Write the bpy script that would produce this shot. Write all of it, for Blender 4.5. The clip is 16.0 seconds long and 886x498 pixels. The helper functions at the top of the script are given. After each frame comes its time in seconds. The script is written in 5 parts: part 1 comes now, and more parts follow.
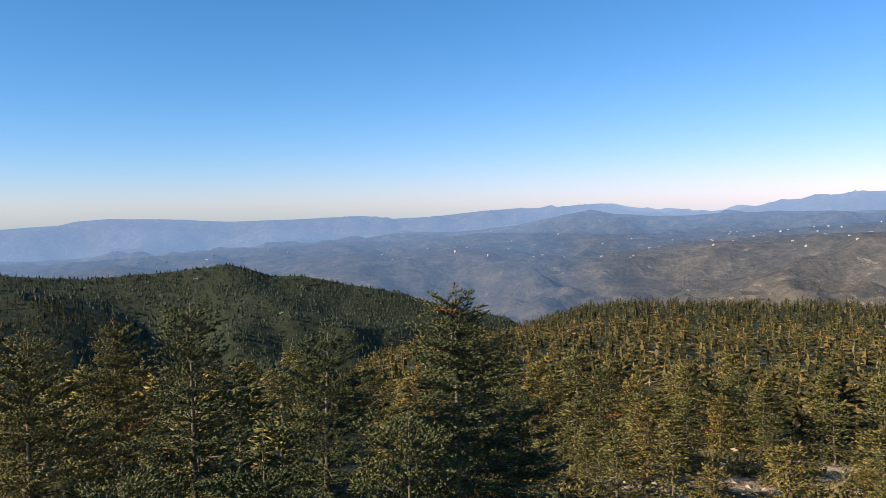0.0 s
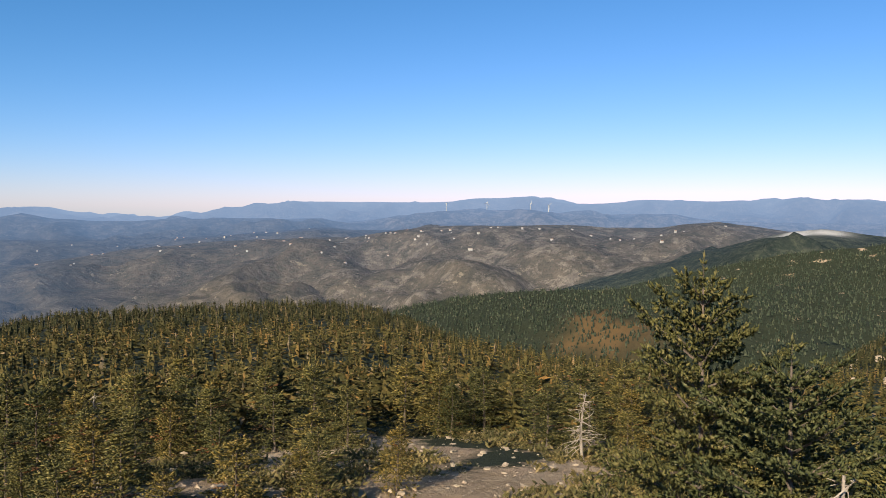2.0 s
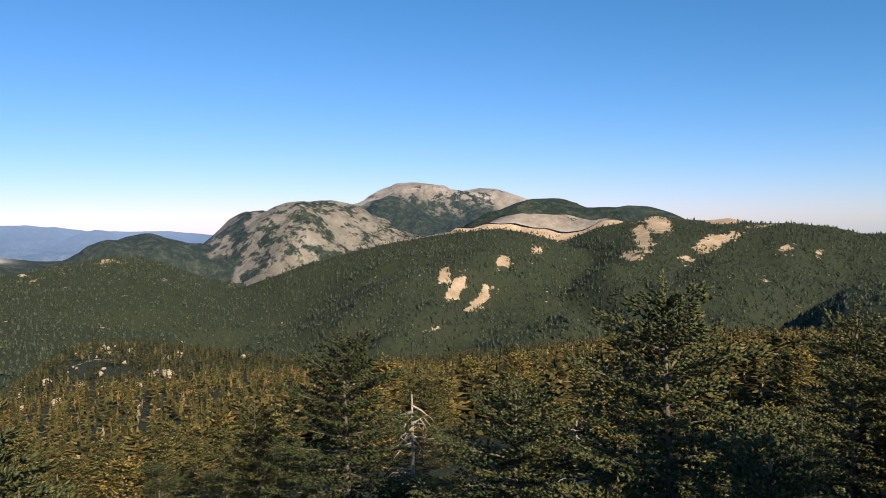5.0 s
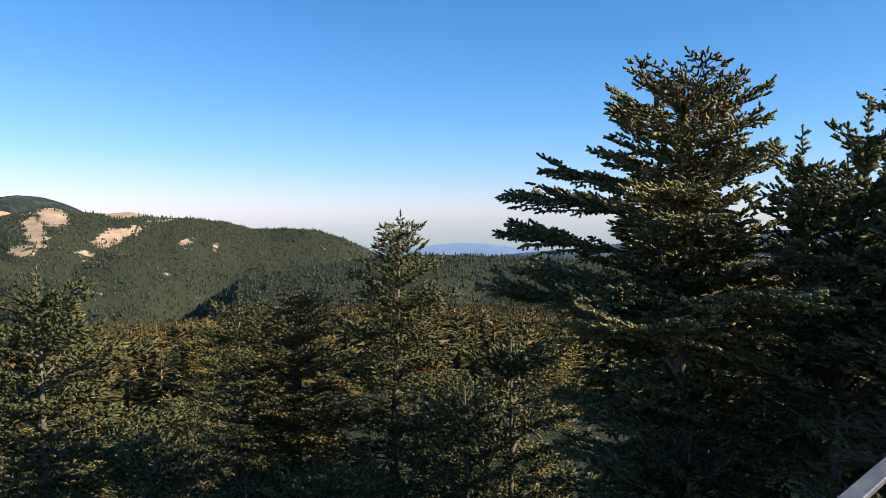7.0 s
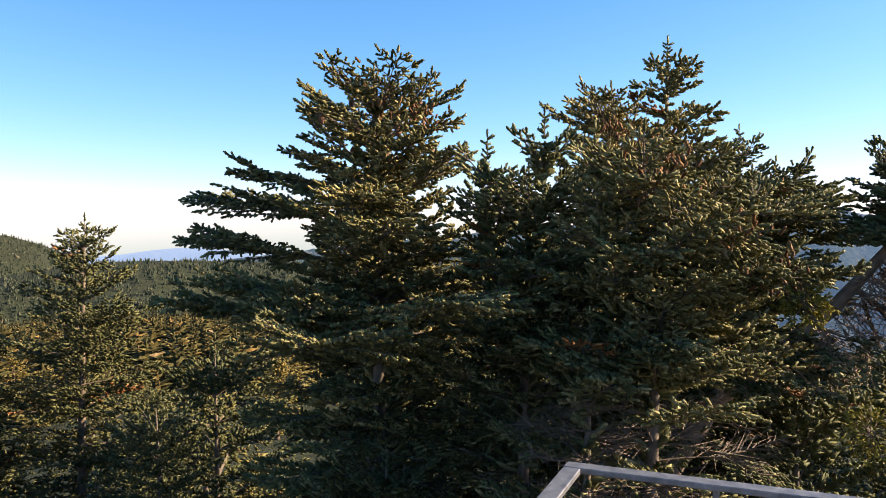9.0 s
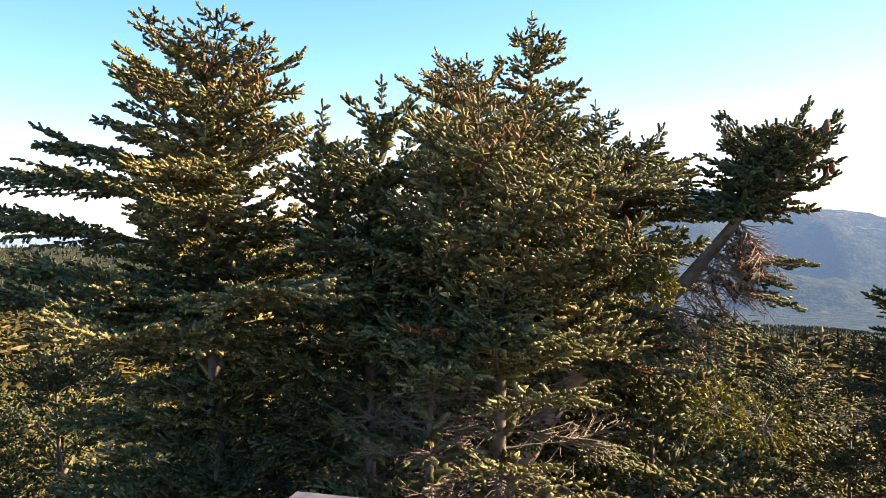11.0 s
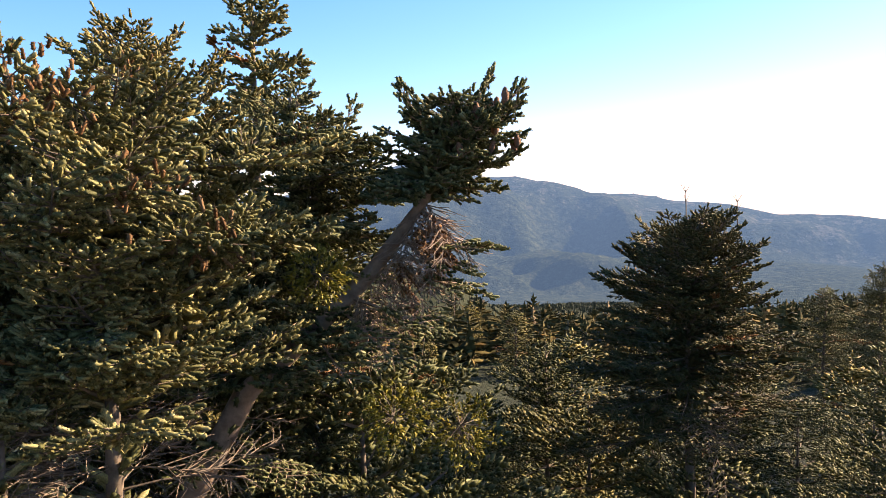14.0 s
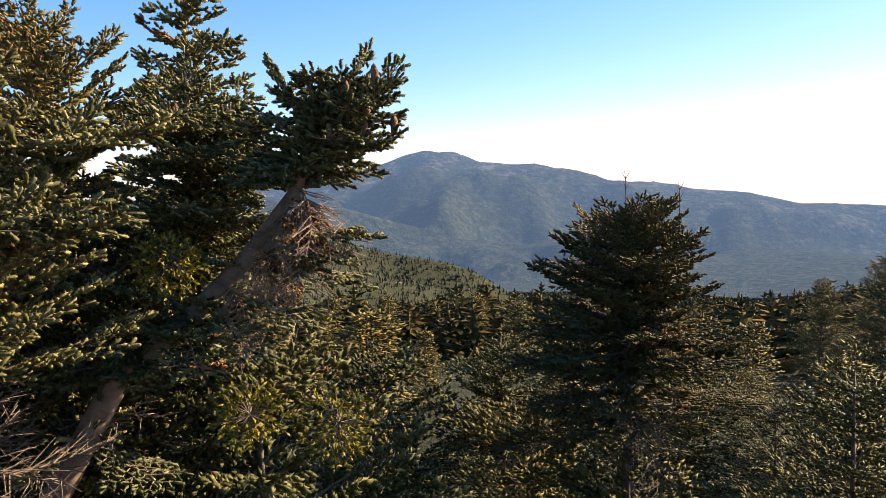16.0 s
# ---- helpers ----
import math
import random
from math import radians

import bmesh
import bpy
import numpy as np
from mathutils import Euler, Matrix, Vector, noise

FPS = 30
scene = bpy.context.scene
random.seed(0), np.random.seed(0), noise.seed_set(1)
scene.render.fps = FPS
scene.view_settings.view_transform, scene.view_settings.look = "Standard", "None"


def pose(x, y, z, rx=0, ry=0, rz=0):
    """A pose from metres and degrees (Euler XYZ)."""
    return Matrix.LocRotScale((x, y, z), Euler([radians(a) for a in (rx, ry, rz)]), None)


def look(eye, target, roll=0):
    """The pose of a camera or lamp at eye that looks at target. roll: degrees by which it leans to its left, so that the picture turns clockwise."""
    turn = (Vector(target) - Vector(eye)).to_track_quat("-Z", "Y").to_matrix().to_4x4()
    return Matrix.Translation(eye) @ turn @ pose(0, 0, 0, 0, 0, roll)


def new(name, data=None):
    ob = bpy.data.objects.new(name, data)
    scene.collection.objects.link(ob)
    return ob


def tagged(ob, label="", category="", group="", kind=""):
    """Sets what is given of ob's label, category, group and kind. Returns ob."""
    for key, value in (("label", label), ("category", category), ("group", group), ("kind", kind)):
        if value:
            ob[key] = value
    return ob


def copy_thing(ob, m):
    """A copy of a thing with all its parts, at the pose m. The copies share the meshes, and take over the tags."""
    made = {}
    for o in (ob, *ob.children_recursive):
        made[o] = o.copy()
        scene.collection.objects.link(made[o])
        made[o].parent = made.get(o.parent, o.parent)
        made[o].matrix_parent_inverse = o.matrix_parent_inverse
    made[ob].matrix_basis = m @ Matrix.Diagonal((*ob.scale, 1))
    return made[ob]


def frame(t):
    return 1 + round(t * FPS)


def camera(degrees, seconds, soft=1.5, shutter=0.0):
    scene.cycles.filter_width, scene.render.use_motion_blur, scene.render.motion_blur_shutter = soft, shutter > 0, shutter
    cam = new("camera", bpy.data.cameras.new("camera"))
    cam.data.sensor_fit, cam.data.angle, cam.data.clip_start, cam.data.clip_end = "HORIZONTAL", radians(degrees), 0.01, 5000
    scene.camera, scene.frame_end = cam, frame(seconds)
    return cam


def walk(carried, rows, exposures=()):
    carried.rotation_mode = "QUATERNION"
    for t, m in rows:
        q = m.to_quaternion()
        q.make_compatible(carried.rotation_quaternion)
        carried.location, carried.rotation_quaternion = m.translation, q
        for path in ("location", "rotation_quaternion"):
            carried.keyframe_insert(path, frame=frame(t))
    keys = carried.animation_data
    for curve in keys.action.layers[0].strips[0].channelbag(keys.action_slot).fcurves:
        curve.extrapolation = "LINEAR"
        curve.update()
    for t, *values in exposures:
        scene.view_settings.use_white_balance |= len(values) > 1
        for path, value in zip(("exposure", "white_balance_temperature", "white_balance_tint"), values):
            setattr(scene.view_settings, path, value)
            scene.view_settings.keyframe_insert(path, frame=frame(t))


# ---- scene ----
cam = camera(59.4, 16.0, 0.85)

# ---- camera ----
PATH = [
    (0.0, pose(-1.060, -0.300, 10.000, 86.79, 1.13, 1.51)),
    (0.5, pose(-1.060, -0.300, 10.000, 86.80, 0.46, -8.08)),
    (1.0, pose(-1.060, -0.300, 10.000, 87.11, 0.51, -20.60)),
    (1.5, pose(-1.060, -0.300, 10.000, 87.20, -0.02, -28.93)),
    (2.0, pose(-1.060, -0.300, 10.000, 86.95, -0.33, -37.67)),
    (2.5, pose(-1.060, -0.300, 10.000, 86.67, -0.26, -46.93)),
    (3.0, pose(-1.060, -0.300, 10.000, 87.11, 0.27, -58.95)),
    (3.5, pose(-1.060, -0.300, 10.000, 87.59, 0.42, -68.92)),
    (3.7, pose(-1.030, -0.290, 10.000, 87.77, 0.52, -72.25)),
    (5.8, pose(0.000, 0.000, 10.000, 88.41, 0.52, -109.82)),
    (6.0, pose(-0.014, -0.050, 10.011, 88.37, 0.20, -114.11)),
    (6.5, pose(0.026, -0.234, 9.983, 87.82, 0.00, -127.91)),
    (7.0, pose(0.002, -0.443, 9.976, 87.54, 0.04, -136.72)),
    (7.5, pose(-0.059, -0.634, 9.982, 87.66, 0.42, -140.93)),
    (8.0, pose(-0.064, -0.742, 9.964, 87.80, 0.20, -145.12)),
    (8.5, pose(-0.005, -0.874, 9.972, 87.75, -0.03, -150.12)),
    (9.0, pose(0.033, -0.981, 9.986, 87.73, 0.19, -156.73)),
    (9.2, pose(0.040, -1.030, 9.985, 87.53, 0.20, -159.00)),
    (11.3, pose(-0.225, -1.570, 9.950, 86.02, 0.60, -167.60)),
    (11.5, pose(-0.266, -1.643, 9.945, 85.77, 0.66, -170.74)),
    (12.0, pose(-0.399, -1.833, 9.912, 85.41, 1.13, -177.34)),
    (12.5, pose(-0.568, -1.997, 9.917, 85.53, 0.71, -178.34)),
    (13.0, pose(-0.694, -2.215, 9.892, 85.76, 0.99, -179.54)),
    (13.5, pose(-0.836, -2.372, 9.897, 85.59, 0.96, -180.94)),
    (14.0, pose(-1.081, -2.471, 9.876, 85.33, 1.41, -178.25)),
    (14.5, pose(-1.298, -2.554, 9.864, 84.45, 1.77, -174.96)),
    (15.0, pose(-1.481, -2.743, 9.849, 83.69, 1.04, -176.44)),
    (15.5, pose(-1.706, -2.824, 9.844, 84.02, 1.02, -177.74)),
    (16.0, pose(-2.004, -2.823, 9.839, 84.40, 1.14, -176.85)),
]
EXPOSURES = [(0.0, 0.84, 6350, 9), (1.5, 0.68, 6350, 8), (3.5, 0.38, 6450, 6), (6.5, 0.95, 6200, 10), (7.5, 1.05, 6400, 12), (9.0, 1.6, 7300, 16), (11.3, 2.2, 8100, 20), (12.5, 2.05, 8000, 20), (14.0, 1.85, 7900, 19), (16.0, 1.55, 7800, 18)]
walk(cam, PATH, EXPOSURES)

# ---- world and sun ----
SUN_AZ, SUN_EL = 116.0, 28.0   # degrees anticlockwise from +y, and above the horizon
world = bpy.data.worlds.new("sky")
scene.world = world
world.use_nodes = True
wn, wl = world.node_tree.nodes, world.node_tree.links
wn.clear()
sky = wn.new("ShaderNodeTexSky")
sky.sky_type = "NISHITA"
sky.sun_disc = False
sky.sun_elevation = radians(SUN_EL)
sky.sun_rotation = radians(-SUN_AZ)
sky.altitude, sky.air_density, sky.dust_density, sky.ozone_density = 1500, 1.0, 0.6, 4.0
bg = wn.new("ShaderNodeBackground")
bg.inputs["Strength"].default_value = 0.075
wout = wn.new("ShaderNodeOutputWorld")
split, join = wn.new("ShaderNodeSeparateColor"), wn.new("ShaderNodeCombineColor")
wl.new(sky.outputs[0], split.inputs[0])
for k, (gain, power) in enumerate(((0.50, 1.42), (1.0, 0.97), (1.19, 1.0))):   # a deeper blue overhead
    p, g = wn.new("ShaderNodeMath"), wn.new("ShaderNodeMath")
    p.operation, g.operation = "POWER", "MULTIPLY"
    p.inputs[1].default_value, g.inputs[1].default_value = power, gain
    wl.new(split.outputs[k], p.inputs[0])
    wl.new(p.outputs[0], g.inputs[0])
    wl.new(g.outputs[0], join.inputs[k])
wl.new(join.outputs[0], bg.inputs["Color"])
wl.new(bg.outputs[0], wout.inputs["Surface"])

sun_data = bpy.data.lights.new("sun", "SUN")
sun_data.energy, sun_data.angle, sun_data.color = 5.0, radians(0.55), (1.0, 0.875, 0.67)
sun = new("sun", sun_data)
sa, se = radians(SUN_AZ), radians(SUN_EL)
sun_way = Vector((-math.sin(sa) * math.cos(se), math.cos(sa) * math.cos(se), math.sin(se)))
sun.matrix_world = look(sun_way * 200, (0, 0, 0))


# ---- materials ----
def material(name):
    m = bpy.data.materials.new(name)
    m.use_nodes = True
    nodes, links = m.node_tree.nodes, m.node_tree.links
    return m, nodes, links, nodes["Principled BSDF"]


def ramp(nodes, links, factor, stops):
    r = nodes.new("ShaderNodeValToRGB")
    links.new(factor, r.inputs[0])
    while len(r.color_ramp.elements) < len(stops):
        r.color_ramp.elements.new(0.5)
    for e, (p, c) in zip(r.color_ramp.elements, stops):
        e.position, e.color = p, (*c, 1)
    return r.outputs[0]


def noise_tex(nodes, links, scale, detail=4, rough=0.55, space="Object"):
    co = nodes.new("ShaderNodeTexCoord")
    n = nodes.new("ShaderNodeTexNoise")
    n.inputs["Scale"].default_value, n.inputs["Detail"].default_value, n.inputs["Roughness"].default_value = scale, detail, rough
    links.new(co.outputs[space], n.inputs["Vector"])
    return n.outputs[0]


def mix(nodes, links, kind, factor, a, b):
    m = nodes.new("ShaderNodeMix")
    m.data_type, m.blend_type = "RGBA", kind
    for socket, value in ((m.inputs[0], factor), (m.inputs[6], a), (m.inputs[7], b)):
        if hasattr(value, "is_linked"):
            links.new(value, socket)
        else:
            socket.default_value = value if isinstance(value, float) else (*value, 1)
    return m.outputs[2]


def bump(nodes, links, bsdf, height, strength, distance):
    b = nodes.new("ShaderNodeBump")
    b.inputs["Strength"].default_value, b.inputs["Distance"].default_value = strength, distance
    links.new(height, b.inputs["Height"])
    links.new(b.outputs[0], bsdf.inputs["Normal"])


def needle_material(name, stops, speckle, translucent=0.15, rough=0.6, each=True):
    """Needles: a tint for each shoot, a slower drift over the tree, and fine speckle."""
    m, nodes, links, bsdf = material(name)
    geo = nodes.new("ShaderNodeNewGeometry")
    info = nodes.new("ShaderNodeObjectInfo")
    c = ramp(nodes, links, geo.outputs["Random Per Island"], stops)
    drift = ramp(nodes, links, noise_tex(nodes, links, 0.9 if each else 0.3, 3), [(0.3, (0.62, 0.66, 0.62)), (0.7, (1.25, 1.15, 0.95))] if each else [(0.34, (0.40, 0.46, 0.44)), (0.5, (0.9, 0.88, 0.82)), (0.68, (1.32, 1.16, 0.95))])
    c = mix(nodes, links, "MULTIPLY", 0.8, c, drift)
    if each:
        tree = ramp(nodes, links, info.outputs["Random"], [(0.0, (0.42, 0.52, 0.50)), (0.4, (0.9, 0.92, 0.9)), (0.8, (1.2, 1.06, 0.85)), (1.0, (1.4, 1.1, 0.78))])
        c = mix(nodes, links, "MULTIPLY", 0.7, c, tree)
    if speckle:
        fine = ramp(nodes, links, noise_tex(nodes, links, speckle, 2), [(0.35, (0.55, 0.58, 0.55)), (0.65, (1.3, 1.28, 1.2))])
        c = mix(nodes, links, "MULTIPLY", 0.8, c, fine)
    links.new(c, bsdf.inputs["Base Color"])
    bsdf.inputs["Roughness"].default_value = rough
    bsdf.inputs["Specular IOR Level"].default_value = 0.14
    tr = nodes.new("ShaderNodeBsdfTranslucent")
    links.new(c, tr.inputs["Color"])
    ms = nodes.new("ShaderNodeMixShader")
    ms.inputs[0].default_value = translucent
    links.new(bsdf.outputs[0], ms.inputs[1])
    links.new(tr.outputs[0], ms.inputs[2])
    links.new(ms.outputs[0], nodes["Material Output"].inputs["Surface"])
    return m


GREEN = [(0.0, (0.045, 0.050, 0.024)), (0.45, (0.102, 0.106, 0.050)), (0.8, (0.168, 0.166, 0.086)), (1.0, (0.25, 0.235, 0.14))]
M_NEEDLE = needle_material("fir_needles", [(p, (r * 1.62, g * 1.56, b * 1.62)) for p, (r, g, b) in GREEN], 160, 0.24)
M_NEEDLE_MID = needle_material("fir_needles_mid", [(0.0, (0.059, 0.063, 0.027)), (0.55, (0.095, 0.100, 0.044)), (0.9, (0.134, 0.132, 0.063)), (1.0, (0.183, 0.165, 0.091))], 40, 0.12)
M_NEEDLE_SLOPE = needle_material("fir_needles_slope", [(p, (r * 1.2, g * 1.03, b * 0.75)) for p, (r, g, b) in GREEN], 30, 0.08)
M_NEEDLE_DULL = needle_material("fir_needles_dull", [(0.0, (0.05, 0.055, 0.025)), (0.6, (0.10, 0.095, 0.045)), (1.0, (0.17, 0.13, 0.075))], 160)
M_WOODS = needle_material("woods", [(0.0, (0.037, 0.035, 0.013)), (0.5, (0.089, 0.075, 0.027)), (0.85, (0.147, 0.113, 0.042)), (0.95, (0.193, 0.113, 0.038)), (1.0, (0.247, 0.189, 0.129))], 2.6, 0.1, 0.8, False)
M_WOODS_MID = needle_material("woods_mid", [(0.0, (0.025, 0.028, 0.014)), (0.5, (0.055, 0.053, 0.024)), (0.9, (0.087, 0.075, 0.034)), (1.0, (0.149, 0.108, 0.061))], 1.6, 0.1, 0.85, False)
# dark fir green with the blue-grey of haze painted into it
M_WOODS_HAZED = needle_material("far_woods_hazed", [(0.0, (0.029, 0.041, 0.030)), (0.6, (0.053, 0.066, 0.047)), (0.95, (0.082, 0.092, 0.066)), (1.0, (0.12, 0.105, 0.075))], 0.6, 0.1, 0.9, False)
M_SCRUB = needle_material("scrub_leaves", [(0.0, (0.08, 0.07, 0.03)), (0.5, (0.16, 0.135, 0.055)), (1.0, (0.28, 0.21, 0.11))], 30, 0.15, 0.8, False)
M_MISTLETOE = needle_material("mistletoe_leaves", [(0.0, (0.13, 0.12, 0.02)), (0.6, (0.26, 0.23, 0.04)), (1.0, (0.42, 0.34, 0.08))], 40, 0.35, 0.5, False)
M_DEAD = needle_material("dry_needles", [(0.0, (0.112, 0.053, 0.028)), (0.6, (0.210, 0.105, 0.056)), (1.0, (0.300, 0.179, 0.104))], 120, 0.15, 0.8)


def wood_material(name, dark, light, scale=14):
    m, nodes, links, bsdf = material(name)
    n = noise_tex(nodes, links, scale, 6, 0.65)
    c = ramp(nodes, links, n, [(0.3, dark), (0.7, light)])
    links.new(c, bsdf.inputs["Base Color"])
    bsdf.inputs["Roughness"].default_value = 0.9
    bump(nodes, links, bsdf, n, 0.6, 0.01)
    return m


M_BARK = wood_material("fir_bark", (0.06, 0.045, 0.033), (0.18, 0.13, 0.095))
M_SNAG = wood_material("bleached_wood", (0.17, 0.13, 0.095), (0.40, 0.33, 0.26), 9)
# reddish dry-twig brown, lightened beyond the bark to put sunlight into the colour
M_TWIG = wood_material("sunlit_dry_twigs", (0.13, 0.085, 0.06), (0.33, 0.23, 0.165), 12)
M_CONE = wood_material("cone_scales", (0.10, 0.045, 0.025), (0.28, 0.14, 0.08), 60)


def ground_material():
    m, nodes, links, bsdf = material("mountain_ground")
    soil = ramp(nodes, links, noise_tex(nodes, links, 0.8, 8, 0.7), [(0.3, (0.27, 0.17, 0.095)), (0.5, (0.46, 0.31, 0.185)), (0.66, (0.60, 0.44, 0.29)), (0.8, (0.72, 0.59, 0.45))])
    scree = ramp(nodes, links, noise_tex(nodes, links, 0.06, 9, 0.72), [(0.32, (0.12, 0.09, 0.055)), (0.5, (0.36, 0.26, 0.175)), (0.7, (0.62, 0.49, 0.37))])
    rock = mix(nodes, links, "MIX", 0.6, soil, scree)
    floor = ramp(nodes, links, noise_tex(nodes, links, 0.25, 6, 0.7), [(0.3, (0.020, 0.025, 0.014)), (0.6, (0.038, 0.043, 0.024)), (0.8, (0.065, 0.062, 0.036))])
    cover = nodes.new("ShaderNodeAttribute")
    cover.attribute_name = "bare"
    edge = nodes.new("ShaderNodeMath")
    edge.operation = "ADD"
    links.new(cover.outputs["Fac"], edge.inputs[0])
    spread = nodes.new("ShaderNodeMath")
    spread.operation = "MULTIPLY_ADD"
    links.new(noise_tex(nodes, links, 0.045, 8, 0.7), spread.inputs[0])
    spread.inputs[1].default_value, spread.inputs[2].default_value = 2.6, -1.3
    links.new(spread.outputs[0], edge.inputs[1])
    f = ramp(nodes, links, edge.outputs[0], [(0.44, (0, 0, 0)), (0.56, (1, 1, 1))])
    c = mix(nodes, links, "MIX", f, floor, rock)
    rust = nodes.new("ShaderNodeAttribute")
    rust.attribute_name = "bracken"
    c = mix(nodes, links, "MIX", rust.outputs["Fac"], c, (0.21, 0.115, 0.045))
    links.new(c, bsdf.inputs["Base Color"])
    bsdf.inputs["Roughness"].default_value = 0.95
    bsdf.inputs["Specular IOR Level"].default_value = 0.15
    bump(nodes, links, bsdf, noise_tex(nodes, links, 1.5, 8, 0.7), 0.9, 0.5)
    return m


def distance_material(name):
    """Far country beyond the near hills: scrub, fields and rock, with haze painted over it as emission."""
    m, nodes, links, bsdf = material(name)
    scrub = ramp(nodes, links, noise_tex(nodes, links, 0.02, 12, 0.8), [(0.3, (0.045, 0.044, 0.030)), (0.5, (0.115, 0.094, 0.064)), (0.72, (0.22, 0.17, 0.118))])
    forest = ramp(nodes, links, noise_tex(nodes, links, 0.05, 10, 0.8), [(0.32, (0.010, 0.017, 0.012)), (0.5, (0.036, 0.046, 0.028)), (0.68, (0.115, 0.112, 0.068))])
    farmed = nodes.new("ShaderNodeAttribute")
    farmed.attribute_name = "farmed"
    scrub = mix(nodes, links, "MIX", farmed.outputs["Fac"], forest, scrub)
    rock = ramp(nodes, links, noise_tex(nodes, links, 0.02, 10, 0.75), [(0.28, (0.15, 0.125, 0.10)), (0.5, (0.39, 0.315, 0.25)), (0.72, (0.60, 0.51, 0.42))])
    cover = nodes.new("ShaderNodeAttribute")
    cover.attribute_name = "bare"
    spread = nodes.new("ShaderNodeMath")
    spread.operation = "MULTIPLY_ADD"
    links.new(noise_tex(nodes, links, 0.016, 12, 0.78), spread.inputs[0])
    spread.inputs[1].default_value, spread.inputs[2].default_value = 4.6, -2.3
    edge = nodes.new("ShaderNodeMath")
    edge.operation = "ADD"
    links.new(cover.outputs["Fac"], edge.inputs[0])
    links.new(spread.outputs[0], edge.inputs[1])
    f = ramp(nodes, links, edge.outputs[0], [(0.43, (0, 0, 0)), (0.57, (1, 1, 1))])
    amount = nodes.new("ShaderNodeMath")
    amount.operation = "MULTIPLY_ADD"
    amount.use_clamp = True
    twice = nodes.new("ShaderNodeMath")
    twice.operation = "MULTIPLY"
    links.new(cover.outputs["Fac"], twice.inputs[0])
    twice.inputs[1].default_value = 2.2
    links.new(cover.outputs["Fac"], amount.inputs[0])
    links.new(twice.outputs[0], amount.inputs[1])
    amount.inputs[2].default_value = 0.05
    part_bare = nodes.new("ShaderNodeMath")
    part_bare.operation = "MULTIPLY"
    links.new(f, part_bare.inputs[0])
    links.new(amount.outputs[0], part_bare.inputs[1])
    c = mix(nodes, links, "MIX", part_bare.outputs[0], scrub, rock)
    field = ramp(nodes, links, noise_tex(nodes, links, 0.022, 5, 0.8), [(0.60, (0, 0, 0)), (0.65, (0.7, 0.7, 0.7))])
    field = mix(nodes, links, "MULTIPLY", 1.0, field, farmed.outputs["Color"])
    c = mix(nodes, links, "MIX", field, c, (0.32, 0.255, 0.175))
    quarry = nodes.new("ShaderNodeAttribute")
    quarry.attribute_name = "quarry"
    c = mix(nodes, links, "MIX", quarry.outputs["Fac"], c, (0.72, 0.66, 0.60))
    links.new(c, bsdf.inputs["Base Color"])
    bsdf.inputs["Roughness"].default_value = 1.0
    bsdf.inputs["Specular IOR Level"].default_value = 0.0
    bump(nodes, links, bsdf, noise_tex(nodes, links, 0.03, 9, 0.7), 1.0, 12.0)
    # painted haze: a blue glow mixed over the surface, paler where stronger
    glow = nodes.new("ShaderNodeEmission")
    haze_glow = nodes.new("ShaderNodeAttribute")
    haze_glow.attribute_name = "haze_glow"
    ac = ramp(nodes, links, haze_glow.outputs["Fac"], [(0.0, (0.034, 0.062, 0.12)), (0.36, (0.056, 0.100, 0.180)), (0.6, (0.080, 0.146, 0.268)), (0.8, (0.165, 0.242, 0.39)), (1.0, (0.31, 0.385, 0.52))])
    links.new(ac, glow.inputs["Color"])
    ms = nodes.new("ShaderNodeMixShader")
    links.new(haze_glow.outputs["Fac"], ms.inputs[0])
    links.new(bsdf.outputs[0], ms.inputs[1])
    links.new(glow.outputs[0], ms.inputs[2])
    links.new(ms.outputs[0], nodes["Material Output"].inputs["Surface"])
    return m


def steel_material():
    m, nodes, links, bsdf = material("weathered_steel")
    n = noise_tex(nodes, links, 35, 6, 0.7)
    c = ramp(nodes, links, n, [(0.3, (0.10, 0.10, 0.105)), (0.6, (0.21, 0.21, 0.22)), (0.8, (0.34, 0.34, 0.34))])
    links.new(c, bsdf.inputs["Base Color"])
    bsdf.inputs["Metallic"].default_value = 0.55
    r = ramp(nodes, links, n, [(0.2, (0.35, 0.35, 0.35)), (0.8, (0.6, 0.6, 0.6))])
    links.new(r, bsdf.inputs["Roughness"])
    bump(nodes, links, bsdf, n, 0.3, 0.002)
    return m


M_GROUND, M_FAR, M_STEEL = ground_material(), distance_material("far_country"), steel_material()
M_DECK = wood_material("deck_boards", (0.12, 0.10, 0.08), (0.27, 0.24, 0.20), 7)


# ---- mesh helpers ----
def mesh_object(name, verts, faces, mat, parent=None, label="", smooth=False):
    me = bpy.data.meshes.new(name)
    me.from_pydata(verts, [], faces)
    me.materials.append(mat)
    if smooth:
        me.polygons.foreach_set("use_smooth", np.ones(len(me.polygons), dtype=bool))
    me.update()
    ob = new(name, me)
    if parent is not None:
        ob.parent = parent
    if label:
        tagged(ob, label)
    return ob


def thing(name, place, label, category, group="", kind=""):
    ob = new(name)
    ob.empty_display_size = 0.3
    ob.matrix_basis = Matrix.Translation(place)
    return tagged(ob, label, category, group, kind)


def box_mesh(sx, sy, sz, bevel=0.004):
    bm = bmesh.new()
    bmesh.ops.create_cube(bm, size=1)
    bmesh.ops.scale(bm, vec=(sx, sy, sz), verts=bm.verts)
    if bevel:
        bmesh.ops.bevel(bm, geom=bm.edges[:], offset=bevel, segments=1, affect="EDGES")
    return bm


